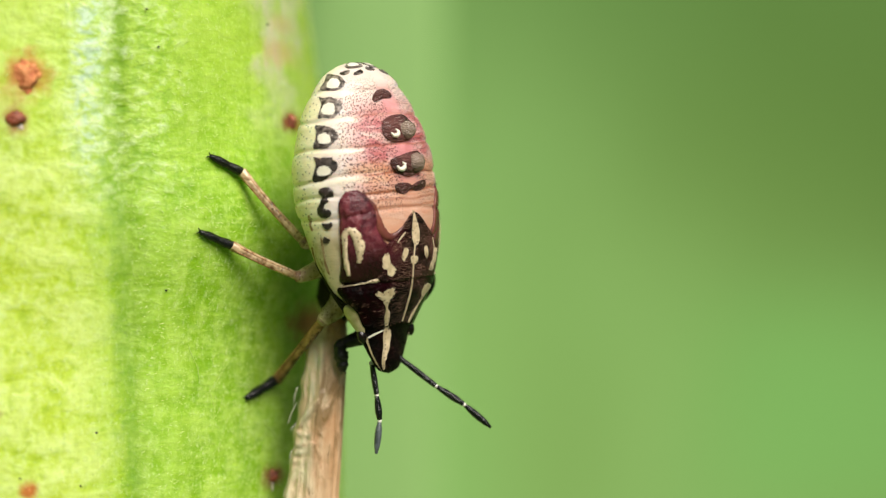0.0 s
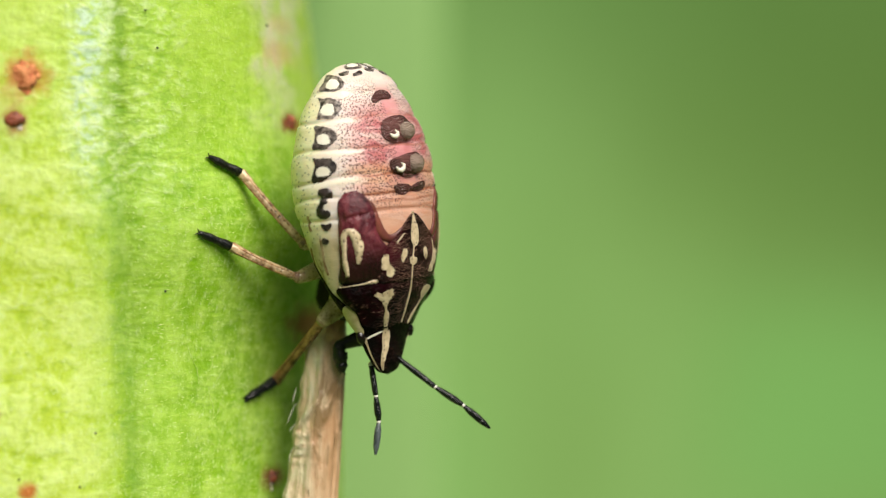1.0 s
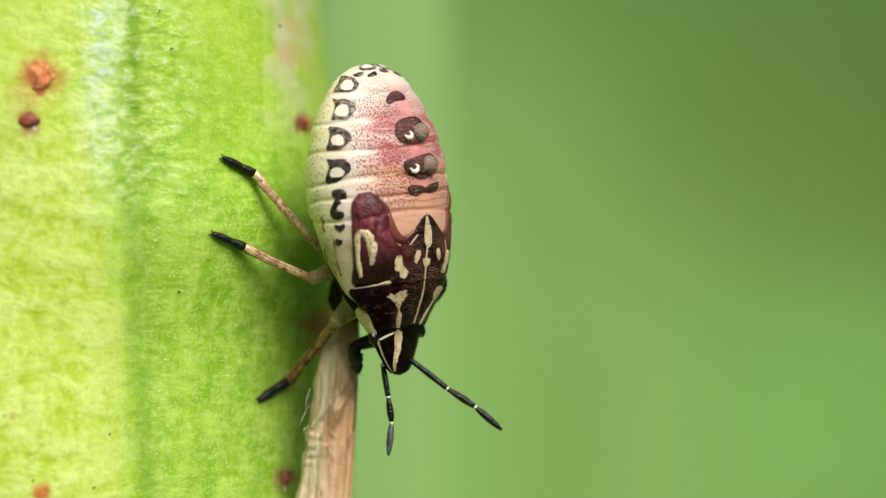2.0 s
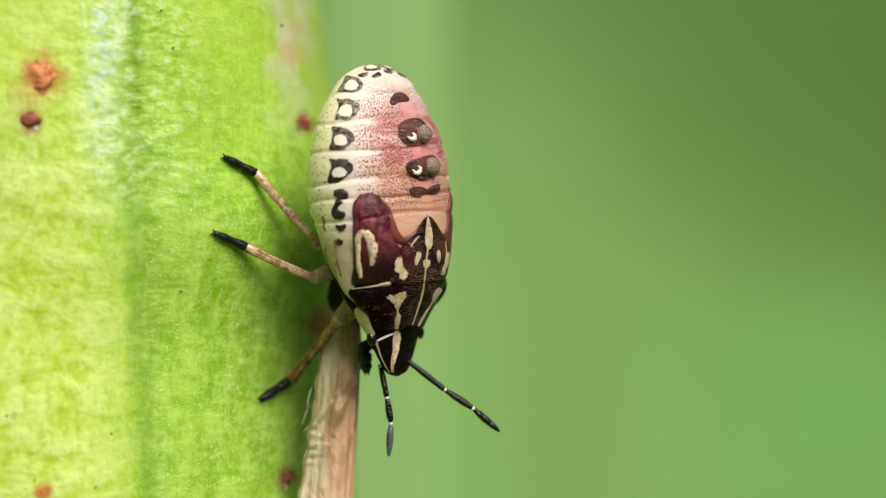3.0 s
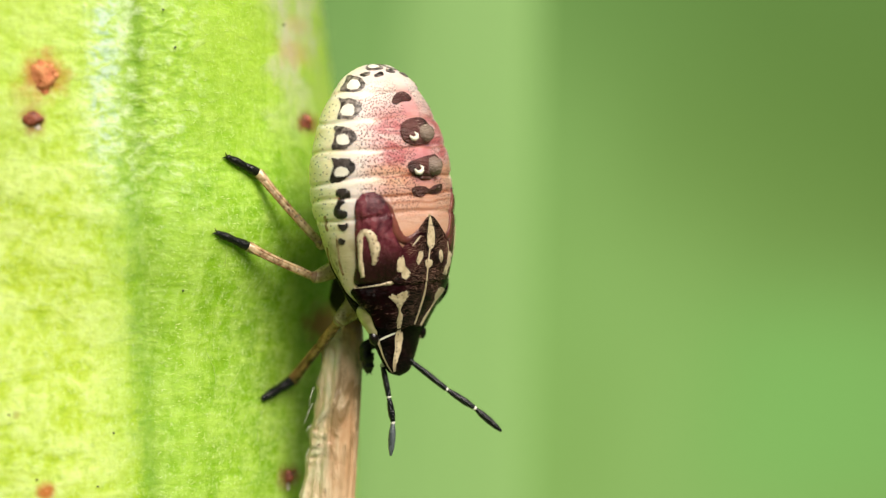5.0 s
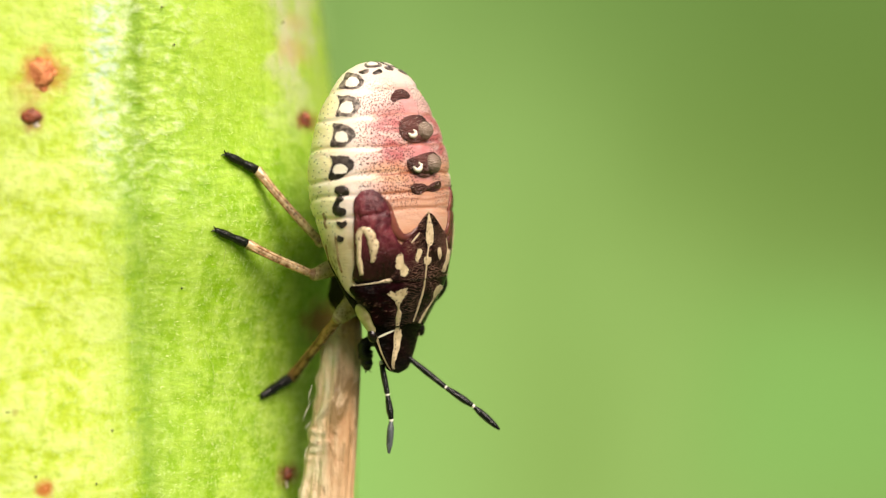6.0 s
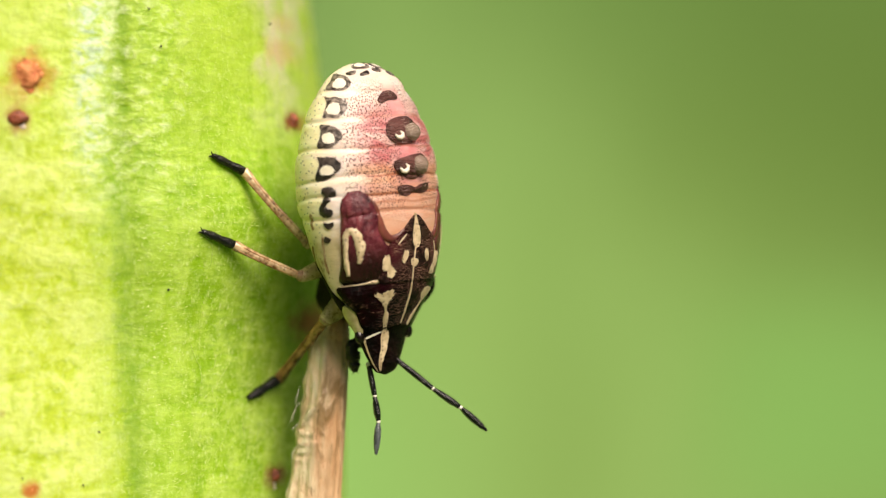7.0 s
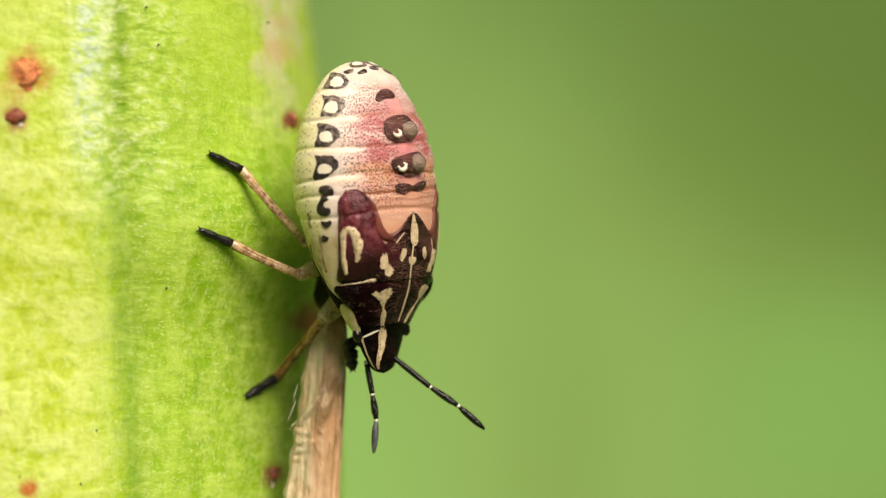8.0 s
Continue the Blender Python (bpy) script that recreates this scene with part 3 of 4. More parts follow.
def squareness(z):
    """Blunt shoulders high up, rounder ones from the insect down."""
    t = min(max((z + 3.0) / 12.0, 0.0), 1.0)
    return 2.15 + 0.75 * t * t * (3 - 2 * t)


def half_width(z):
    """The stem is a little wider from the insect down; a bulge added behind the insect deepens the shade there."""
    t = min(max((3.5 - z) / 3.5, 0.0), 1.0)
    return HALF_W - 0.13 * min(max(z - 3.5, 0.0), 7.0) + 0.5 * t * t * (3 - 2 * t) + 0.9 * math.exp(-((z - 0.5) / 2.2) ** 2)


def stem_front(dx, z=0.0):
    """Depth of the stem's front, in millimetres, at dx from its axis."""
    q = min(abs(dx) / (half_width(z) if dx > 0 else HALF_W), 1.0)
    k = squareness(z)
    y = -HALF_D * (1 - q ** k) ** (1 / k)
    groove = GROOVE + 0.05 - 0.035 * z
    y += 0.26 * math.exp(-((dx - groove) / 0.3) ** 2) + 0.08 * math.exp(-((dx - groove) / 1.3) ** 2)
    y -= 0.14 * math.exp(-((dx - groove - 1.25) / 0.55) ** 2)
    y += 0.10 * noise.noise(Vector((dx * 0.35, 0.0, z * 0.22)))
    y += 0.05 * noise.noise(Vector((dx * 0.6, 3.0, z * 1.3))) * min(max((groove + 1 - dx) / 2, 0.2), 1.0)
    return y


def on_stem(x, z):
    """A place on the stem's front, in millimetres of the world."""
    return Vector((x, STEM_AT.y + stem_front(x - STEM_AT.x, z), z))


def build_stem():
    rings = []
    zs = [-450, -300, -180, -100, -60, -35, -22] + [-14 + 28 * i / 70 for i in range(71)] + [22, 35, 60, 100, 150, 200]
    for z in zs:
        k = 1.0 - 0.0007 * max(z, 0) + 0.0003 * max(-z - 20, 0)
        row = []
        wide = half_width(z)
        for i in range(120):          # front, from left to right, closer together at the shoulders
            dx = -math.cos(math.pi * i / 119)
            dx *= wide if dx > 0 else HALF_W
            row.append(Vector((dx * k, stem_front(dx, z) * k, z)) * MM)
        for i in range(1, 40):        # back
            q = math.cos(math.pi * i / 40)
            y = HALF_D * (1 - abs(q) ** 2) ** 0.5
            row.append(Vector((q * (wide if q > 0 else HALF_W) * k, y * k, z)) * MM)
        rings.append(row)
    tip = [Vector((p.x * 0.55, p.y * 0.55, 206 * MM)) for p in rings[-1]]
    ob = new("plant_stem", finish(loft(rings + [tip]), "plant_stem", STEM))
    ob.location = STEM_AT * MM
    tagged(ob, "thick yellow-green ribbed plant stem with rusty spots", "plant stem")
    stem_marks(ob)
    return ob


def stem_marks(stem):
    def lump(name, x, z, size, material, label, seed, sink=0.0, rough=0.3):
        p = on_stem(x, z) - STEM_AT
        part(name, blob(Vector((p.x, p.y + sink, p.z)) * MM, [s * MM for s in size], seed, rough), material, stem, label)

    lump("lesion", -11.57, 4.76, (0.32, 0.07, 0.36), RUST, "orange rust pustule", 3.0, 0.03, 0.7)
    lump("lesion", -11.84, 3.58, (0.26, 0.08, 0.2), SCAR, "dark red crust", 5.0, 0.02, 0.4)
    lump("lesion", -4.7, 3.88, (0.17, 0.08, 0.24), SCAR, "dark red crust", 7.0, 0.02, 0.4)
    lump("lesion", -5.21, -6.9, (0.2, 0.08, 0.2), SCAR, "dark red crust", 11.0, 0.02, 0.4)
    rng = random.Random(2)

    def crust(x, z, spread, count, size, material, label):
        for k in range(count):
            q = (size * rng.uniform(0.5, 1.2), size * rng.uniform(0.2, 0.45), size * rng.uniform(0.4, 1.0))
            lump("lesion", x + rng.gauss(0, spread), z + rng.gauss(0, spread), q, material, label, rng.uniform(0, 40), 0.04, 0.4)

    crust(-11.57, 4.8, 0.13, 3, 0.12, RUST, "orange rust pustule")
    crust(-11.84, 3.6, 0.1, 2, 0.1, SCAR, "dark red crust")
    crust(-11.84, 3.42, 0.09, 4, 0.07, CHALK, "white crust")
    crust(-4.68, 3.8, 0.1, 4, 0.05, SCAR, "dark red crust")
    crust(-5.19, -6.85, 0.1, 3, 0.07, SCAR, "dark red crust")
    crust(-5.22, -7.12, 0.07, 6, 0.07, CHALK, "white crust")
    crust(-11.5, -6.77, 0.08, 2, 0.1, RUST, "orange rust pustule")
    for k, (x, z) in enumerate([(-8.05, 5.68), (-8.36, 6.72), (-5.3, 6.75), (-10.16, -6.66), (-9.75, -5.18), (-11.75, -6.4), (-12.5, -4.6), (-10.4, 7.1), (-7.9, -1.2)]):
        lump("speck", x, z, (0.035, 0.02, 0.03), SPECK, "", 12 + k)


def build_stem_hairs(stem):
    """Thousands of short pale flecks lying across the stem."""
    rng = random.Random(4)
    verts, faces = [], []
    for _ in range(2400):
        x = rng.uniform(-13.6, -3.95) if rng.random() < 0.3 else rng.uniform(-9.2, -4.2)
        z = rng.uniform(-8.2, 8.2)
        # more pale flecks low beside the sheath, standing in for tiny glints
        if rng.random() < 0.22:
            x, z = rng.uniform(-5.9, -4.4), rng.uniform(-7.2, -4.0)
        if z > 1.5 and rng.random() < 0.6:
            continue
        p = on_stem(x, z) - STEM_AT
        ln, th = rng.uniform(0.06, 0.2), rng.uniform(0.007, 0.016)
        a = rng.gauss(0, 0.45)
        q = on_stem(x + 0.05, z) - STEM_AT - p
        d = q.normalized() * math.cos(a) + Vector((0, 0, 1)) * math.sin(a)
        up = Vector((0, 0, 1)).cross(q.normalized()).normalized()
        if up.y > 0:
            up = -up
        s = d.cross(up)
        base = len(verts)
        for t, w, h in ((-0.5, 0.2, -0.004), (0.0, 1.0, 0.0), (0.5, 0.2, -0.004)):
            c = p + d * ln * t + up * h
            verts += [(c + s * th * w) * MM, (c + up * th * 0.35 * w) * MM, (c - s * th * w) * MM]
        for i in (0, 3):
            for j in range(2):
                faces.append((base + i + j, base + i + j + 1, base + i + j + 4, base + i + j + 3))
    for _ in range(26):                # long fine hairs, mostly beside the sheath
        x, z = rng.uniform(-7.2, -4.7), rng.uniform(-6.8, 0.2)
        ln, a = rng.uniform(0.5, 1.6), rng.gauss(1.35, 0.35)
        base = len(verts)
        for i in range(9):
            t = i / 8
            q = on_stem(x + ln * t * math.cos(a) + 0.05 * math.sin(5 * t), z + ln * t * math.sin(a)) - STEM_AT
            q.y -= 0.02 + 0.1 * t * (1 - t)
            for dx, dy in ((-0.006, 0), (0, -0.006), (0.006, 0)):
                verts.append((q + Vector((dx, dy, 0))) * MM)
        for i in range(8):
            for j in range(2):
                k = base + 3 * i + j
                faces.append((k, k + 1, k + 4, k + 3))
    me = bpy.data.meshes.new("stem_hairs")
    me.from_pydata([tuple(v) for v in verts], [], faces)
    me.materials.append(WAX)
    ob = new("stem_hairs", me)
    ob.parent = stem
    tagged(ob, "fine pale flecks of hair on the stem, some in place of glints", kind="stuff")


# ---- the dry sheath beside the stem ----
def build_sheath():
    """A withered, half-rolled leaf sheath that stands against the stem."""
    def middle(z):
        t = (z + 7.3) / 5.6
        return -3.82 + 0.66 * max(t, -3) - 0.1 * t * t if t > 0 else -3.82 + 0.3 * t * 0.3

    rings = []
    zs = [-60, -45, -32, -22, -15] + [-11 + 9.05 * i / 110 for i in range(111)]
    for z in zs:
        t = min(max((z + 7.3) / 5.6, 0.0), 1.0)
        up = max(0.0, z + 2.75)                      # above this it leans back against the stem
        wid = 0.78 - 0.26 * t - 0.22 * min(up, 1.2)
        outer, inner = [], []
        for i in range(61):
            s = i / 60
            a = math.radians(200 - 225 * s)
            r = 1 + 0.04 * math.sin(s * 31 + 0.4 * noise.noise(Vector((z, 0, 0)))) + 0.025 * math.sin(s * 57 + 1)
            fold = 0.0
            if s < 0.6:
                here = math.exp(-((z + 5.85) / 0.5) ** 2) * math.exp(-((s - 0.27) / 0.14) ** 2)
                fold = 0.11 * max(0.0, math.sin(z * 24 + s * 6 + 2 * noise.noise(Vector((z * 2, s * 5, 0))))) * here
                line = z + 5.55 - 3.0 * (s - 0.12)
                fold += 0.16 * math.exp(-(line / 0.16) ** 2) * math.exp(-((s - 0.34) / 0.16) ** 2)
                fold += 0.10 * math.exp(-((z + 7.1 + 1.5 * s) / 0.5) ** 2) * max(0.0, math.sin(s * 38)) * (1 - s / 0.6)
            rag = (1 - s) ** 5 * 0.16 * noise.noise(Vector((z * 2.1, 0.3, 0.0)))
            x = wid * r * math.cos(a) - rag
            y = -0.55 * r * math.sin(a) * wid / 0.8 - fold
            outer.append((x, y))
            inner.append((x * 0.9, y * 0.88 + 0.03))
        mx = middle(z) if up == 0 else middle(-2.75) + 0.2 * up
        row = [Vector((x + mx - middle(-5), y + 1.0 * up, z + 5)) * MM for x, y in outer + inner[::-1]]
        rings.append(row)
    ob = new("dry_sheath", finish(loft(rings), "dry_sheath", SHEATH))
    ob.location = Vector((middle(-5) - 0.12, 1.2, -5)) * MM
    tagged(ob, "withered pale brown leaf sheath, frayed, beside the stem", "dry leaf")
    rng = random.Random(9)
    for k in range(5):
        z = -7.4 + 4.0 * (k + rng.random()) / 5
        x0 = -0.80 + 0.05 * (z + 5)
        pts, rr = limb((x0 + 0.1, -0.15, z + 5), (x0 - rng.uniform(-0.02, 0.16), -0.25 + rng.uniform(-0.1, 0.2), z + 5 - rng.uniform(0.15, 0.7)), (0.007, 0.010, 0.006), (rng.uniform(-0.08, 0.06), rng.uniform(-0.08, 0.04), 0))
        part("fibre", tube([p * MM for p in pts], [r * MM for r in rr], 6), IVORY, ob, "loose pale fibre")
    return ob


# ---- the insect ----
LONG = 9.14
# share of the length from the tail, half width, height of the back, depth of the belly (millimetres)
FORM = [
    (0, 0, 0, 0), (0.008, 0.436, 0.345, 0.172), (0.02, 0.744, 0.56, 0.302), (0.04, 1.104, 0.818, 0.474),
    (0.07, 1.412, 1.055, 0.646), (0.115, 1.694, 1.206, 1.012), (0.16, 1.925, 1.379, 1.292), (0.25, 2.233, 1.637, 1.551),
    (0.34, 2.413, 1.745, 1.766), (0.43, 2.439, 1.723, 1.788), (0.52, 2.336, 1.68, 1.508), (0.615, 2.182, 1.572, 1.249),
    (0.72, 1.925, 1.271, 0.62), (0.80, 1.437, 0.818, 0.4), (0.84, 1.181, 0.582, 0.34), (0.885, 0.95, 0.409, 0.3),
    (0.945, 0.655, 0.28, 0.25), (0.985, 0.40, 0.172, 0.172), (1, 0, 0, 0),
]
JOINTS = (0.10, 0.185, 0.28, 0.372, 0.43, 0.49)


def form(u, k):
    """Smooth curve through column k of FORM."""
    u = min(max(u, 0.0), 1.0)
    i = max(j for j in range(len(FORM) - 1) if FORM[j][0] <= u)
    h = lambda j: FORM[j + 1][0] - FORM[j][0]
    d = lambda j: (FORM[j + 1][k] - FORM[j][k]) / h(j)

    def slope(j):
        if j == 0:
            return 1.5 * d(0)
        if j == len(FORM) - 1:
            return 1.5 * d(j - 1)
        p, q = d(j - 1), d(j)
        return 2 * p * q / (p + q) if p * q > 0 else 0.0
    t = (u - FORM[i][0]) / h(i)
    a, b = FORM[i][k], FORM[i + 1][k]
    v = (2 * t ** 3 - 3 * t ** 2 + 1) * a + (t ** 3 - 2 * t ** 2 + t) * h(i) * slope(i) + (3 * t ** 2 - 2 * t ** 3) * b + (t ** 3 - t ** 2) * h(i) * slope(i + 1)
    return max(v, 0.0)


def hide(u, deg, lift=0.0):
    """A place on the insect's skin: share of the length, angle round the body (0 right edge, 90 back), lift off the skin; millimetres."""
    def at(u, a):
        s = math.sin(a)
        dent = 0.0
        if u < 0.55:
            dent = sum(0.02 * math.exp(-((u - j - 0.006 * math.sin(3 * a + 40 * j)) / 0.006) ** 2) for j in JOINTS)
        z = form(u, 2 if s > 0 else 3) * s
        wide = form(u, 1) * (1 - 1.1 * dent)
        if math.cos(a) < 0 and u < 0.55:              # scalloped edge of the segments
            wide *= 1 - 0.035 * sum(math.exp(-((u - j) / 0.018) ** 2) for j in JOINTS) * math.cos(a) ** 2
        return Vector((wide * math.cos(a), (u - 0.5) * LONG, z * (1 - dent)))
    a = math.radians(deg)
    p = at(u, a)
    if not lift:
        return p
    e = 0.004
    n = (at(min(u + e, 1), a) - at(max(u - e, 0), a)).cross(at(u, a + 0.02) - at(u, a - 0.02))
    n.normalize()
    if n.dot(Vector((p.x, 0, p.z))) < 0:
        n = -n
    return p + n * lift


def smooth_outline(pts, n):
    """n places along a closed round curve through pts."""
    out = []
    m = len(pts)
    for k in range(n):
        f = k * m / n
        i, t = int(f), f - int(f)
        p = [pts[(i + j - 1) % m] for j in range(4)]
        out.append(tuple(0.5 * (2 * p[1][c] + (p[2][c] - p[0][c]) * t + (2 * p[0][c] - 5 * p[1][c] + 4 * p[2][c] - p[3][c]) * t * t
                                + (3 * p[1][c] - p[0][c] - 3 * p[2][c] + p[3][c]) * t ** 3) for c in (0, 1)))
    return out


def swell(outline, height):
    """How far a domed pad stands off the skin at (share, angle)."""
    pts = smooth_outline(outline, 64)
    cu, ca = (sum(p[c] for p in pts) / 64 for c in (0, 1))
    polar = sorted((math.atan2((a - ca) / 100, u - cu), math.hypot((a - ca) / 100, u - cu)) for u, a in pts)

    def at(u, a):
        th, r = math.atan2((a - ca) / 100, u - cu), math.hypot((a - ca) / 100, u - cu)
        edge = min(polar, key=lambda p: abs(math.remainder(p[0] - th, 2 * math.pi)))[1]
        return height * max(0.0, 1 - (r / edge) ** 2) ** 0.7
    return at


def plate(outline, lift, dome=0.0, n=48, rings=8, flip=False, ragged=0.0, crisp=True, over=None):
    """A piece of shell over the skin inside an outline of (share, angle)."""
    pts = smooth_outline([(u, 180 - a) if flip else (u, a) for u, a in outline], n)
    cu = sum(p[0] for p in pts) / n
    ca = sum(p[1] for p in pts) / n
    bm = bmesh.new()
    rows = []
    for r in range(rings + 1):
        k = 1 - r / (rings + 0.5)
        h = -0.03 if r == 0 else lift + dome * (1 - k * k)
        kk = 1.0 if r <= 1 else 1 - (r - 1) / (rings - 0.5)
        row = []
        for i, (u, a) in enumerate(pts):
            w = 1 + ragged * (noise.noise(Vector((i * 0.83, cu * 40, ca))) + 0.8 * noise.noise(Vector((i * 2.3, cu * 60, ca))))
            uu, aa = cu + (u - cu) * kk * w, ca + (a - ca) * kk * w
            more = over(uu, 180 - aa if flip else aa) if over and r > 0 else 0.0
            row.append(bm.verts.new(hide(uu, aa, h + more) * MM))
        rows.append(row)
    for a, b in zip(rows, rows[1:]):
        for i in range(n):
            j = (i + 1) % n
            bm.faces.new((a[i], a[j], b[j], b[i]))
    bm.faces.new(rows[-1])
    if crisp:
        for i in range(n):
            bm.edges.get((rows[1][i], rows[1][(i + 1) % n])).smooth = False
    return bm


def stripe(path, widths, lift, flip=False, ragged=0.0, over=None, steps=44):
    """A raised band of shell along a path of (share, angle); widths are half widths in millimetres at even steps."""
    pts = []
    m = len(path)
    for k in range(steps + 1):
        f = min(k * (m - 1) / steps, m - 1.0001)
        i, t = int(f), f - int(f)
        p = [path[min(max(i + j - 1, 0), m - 1)] for j in range(4)]
        u, a = (0.5 * (2 * p[1][c] + (p[2][c] - p[0][c]) * t + (2 * p[0][c] - 5 * p[1][c] + 4 * p[2][c] - p[3][c]) * t * t
                       + (3 * p[1][c] - p[0][c] - 3 * p[2][c] + p[3][c]) * t ** 3) for c in (0, 1))
        g = min(k * (len(widths) - 1) / steps, len(widths) - 1.0001)
        w = widths[int(g)] * (1 - g % 1) + widths[int(g) + 1] * (g % 1)
        pts.append((u, a, w))
    spots = []
    for u, a, w in pts:
        more = over(u, a) if over else 0.0
        a = 180 - a if flip else a
        low, high = hide(u, a, 0.001), hide(u, a, lift + more)
        spots.append((low, high, (high - low).normalized(), w))
    rings = []
    for k, (low, high, up, w) in enumerate(spots):
        ahead = (spots[min(k + 1, steps)][1] - spots[max(k - 1, 0)][1]).normalized()
        side = ahead.cross(up).normalized()
        wl, wr = (w * (1 + ragged * (noise.noise(Vector((k * 0.7, path[0][0] * 50, c))) + 0.7 * noise.noise(Vector((k * 1.9, path[0][0] * 50, c))))) for c in (1.0, 9.0))
        rings.append([(high + side * x + up * h) * MM for x, h in ((-wl, -0.05), (-0.85 * wl, -0.006), (0, 0.006), (0.85 * wr, -0.006), (wr, -0.05), (0, -0.06))])
    return loft(rings)


def body_loft(u0, u1, n, lift=0.0, sides=96):
    us = [u0 + (u1 - u0) * i / n for i in range(n + 1)]
    return loft([[hide(u, 360 * j / sides - 90, lift) * MM for j in range(sides)] for u in us])


def mirrored(half):
    """A closed outline from the half on the right side, from the middle line round to the middle line."""
    return half + [(u, 180 - a) for u, a in half[::-1] if abs(a - 90) > 1]


BUG_TURN = Matrix(((-0.6378, 0.1245, 0.7601), (-0.766, 0.0, -0.6428), (-0.08, -0.9922, 0.0954)))
BUG_AT = Vector((-2.17, 0.0, 0.891))


def in_bug(p):
    """From millimetres of the world to millimetres of the insect's own space."""
    return BUG_TURN.transposed() @ (Vector(p) - BUG_AT)


def build_leg(bug, name, hip, knee, ankle, toe, mats, thick, label):
    """One leg: thigh, shin, foot in two pieces and a pair of claws; places in millimetres of the world."""
    hip, knee, ankle, toe = (in_bug(p) for p in (hip, knee, ankle, toe))
    mt, ms, mf = mats

    def limb_part(pname, a, b, radii, m, parent, bend=(0, 0, 0), lab=""):
        pts, rr = limb(a - hip, b - hip, radii, bend)
        return part(pname, tube([p * MM for p in pts], [r * MM for r in rr], 12), m, parent, lab)
    stout = 1.3 if mt is PALE else 1.0
    leg = limb_part(name, hip, knee, [thick * stout * k for k in (1.2, 1.3, 1.1, 0.85)], mt, bug, lab=label)
    leg.location = hip * MM
    out = (knee - hip).normalized() * 0.04
    part("hip", blob((0, 0, 0), [thick * 1.9 * MM] * 3, thick * 40, 0.25), mt, leg)
    limb_part("knee", knee - (knee - hip).normalized() * 0.03, knee + (ankle - knee).normalized() * 0.1, [thick * 1.0, thick * 1.12, thick * 0.9], KNEE if mt is PALE else mt, leg)
    wide = 1.4 if ms is JET else 1.0
    limb_part("shin", knee, ankle, [thick * wide * k for k in (0.72, 0.8, 0.74, 0.78, 0.95)], ms, leg, tuple(out))
    ax = (ankle - knee).normalized()
    toward = in_bug(Vector((0, -1, 0)) + BUG_AT)
    cross = ax.cross(toward).normalized()
    for k in (-0.5, 0.35):
        off = (toward - ax * ax.dot(toward)).normalized() * thick * 0.66 + cross * thick * k
        limb_part("shin_groove", knee.lerp(ankle, 0.12) + off, ankle.lerp(knee, 0.03) + off * 1.05, [0.008, 0.013, 0.018], DUSK if ms is not DUSK else JET, leg, tuple(out))
    d = toe - ankle
    limb_part("foot", ankle, ankle + d * 0.42, [thick * wide * k for k in (0.8, 0.86, 0.7)], mf, leg)
    limb_part("foot", ankle + d * 0.46, toe, [thick * wide * k for k in (0.66, 0.74, 0.5)], mf, leg)
    side = d.normalized().cross(in_bug(Vector((0, -1, 0)) + BUG_AT)).normalized()
    for s in (-1, 1):
        limb_part("claw", toe, toe + d.normalized() * 0.14 + side * 0.09 * s, [0.03, 0.02, 0.008], mf, leg, tuple(d.normalized() * 0.02))
    rng = random.Random(len(name) + int(abs(toe.x) * 50))
    verts, faces = [], []
    for k in range(130 if ms is not JET else 6):
        t = rng.random()
        low = k % 2 == 1
        p = (ankle.lerp(toe, t) if low else knee.lerp(ankle, t)) - hip
        a = rng.uniform(0, 2 * math.pi)
        ax = ((toe - ankle) if low else (ankle - knee)).normalized()
        e = ax.cross(Vector((0.3, 0.5, 0.8))).normalized()
        nrm = e * math.cos(a) + ax.cross(e) * math.sin(a)
        b = p + nrm * thick * 0.72
        tip = b + nrm * rng.uniform(0.03, 0.06) + ax * 0.05
        w = ax.cross(nrm) * 0.006
        k = len(verts)
        verts += [(b + w) * MM, (b - w) * MM, (b + ax * 0.01) * MM, tip * MM]
        faces += [(k, k + 1, k + 3), (k + 1, k + 2, k + 3), (k + 2, k, k + 3)]
    me = bpy.data.meshes.new("bristles")
    me.from_pydata([tuple(v) for v in verts], [], faces)
    me.materials.append(mf)
    ob = new("bristles", me)
    ob.parent = leg
    tagged(ob, kind="stuff")
    return leg


def build_antenna(bug, stops, label, socket, tip):
    """A feeler of dark rods with white joints; stops in millimetres of the world, from the head out."""
    stops = [in_bug(p) for p in stops]
    base = stops[0]
    first = None
    for k, (a, b) in enumerate(zip(stops, stops[1:])):
        d = (b - a).normalized()
        last = k == len(stops) - 2
        radii = ([0.075, 0.09, 0.08], [0.065, 0.095, 0.105, 0.075], [0.06, 0.10, 0.105, 0.09, 0.045])[min(k, 2)]
        pts, rr = limb(a + d * (0.0 if k == 0 else 0.06) - base, b - d * (0 if last else 0.035) - base, radii)
        seg = part("antenna" if k == 0 else "antenna_segment", tube([p * MM for p in pts], [r * MM for r in rr], 12), JET if not last else tip, bug if k == 0 else first, label if k == 0 else "")
        if k == 0:
            seg.location = base * MM
            first = seg
        else:
            pts, rr = limb(a - d * 0.06 - base, a + d * 0.09 - base, (0.055, 0.066, 0.055))
            part("joint", tube([p * MM for p in pts], [r * MM for r in rr], 10), JOINT, first, "white joint")
    part("socket", blob((0, 0, 0), (0.085 * MM, 0.085 * MM, 0.085 * MM), 2.0, 0.05), socket, first)
    return first


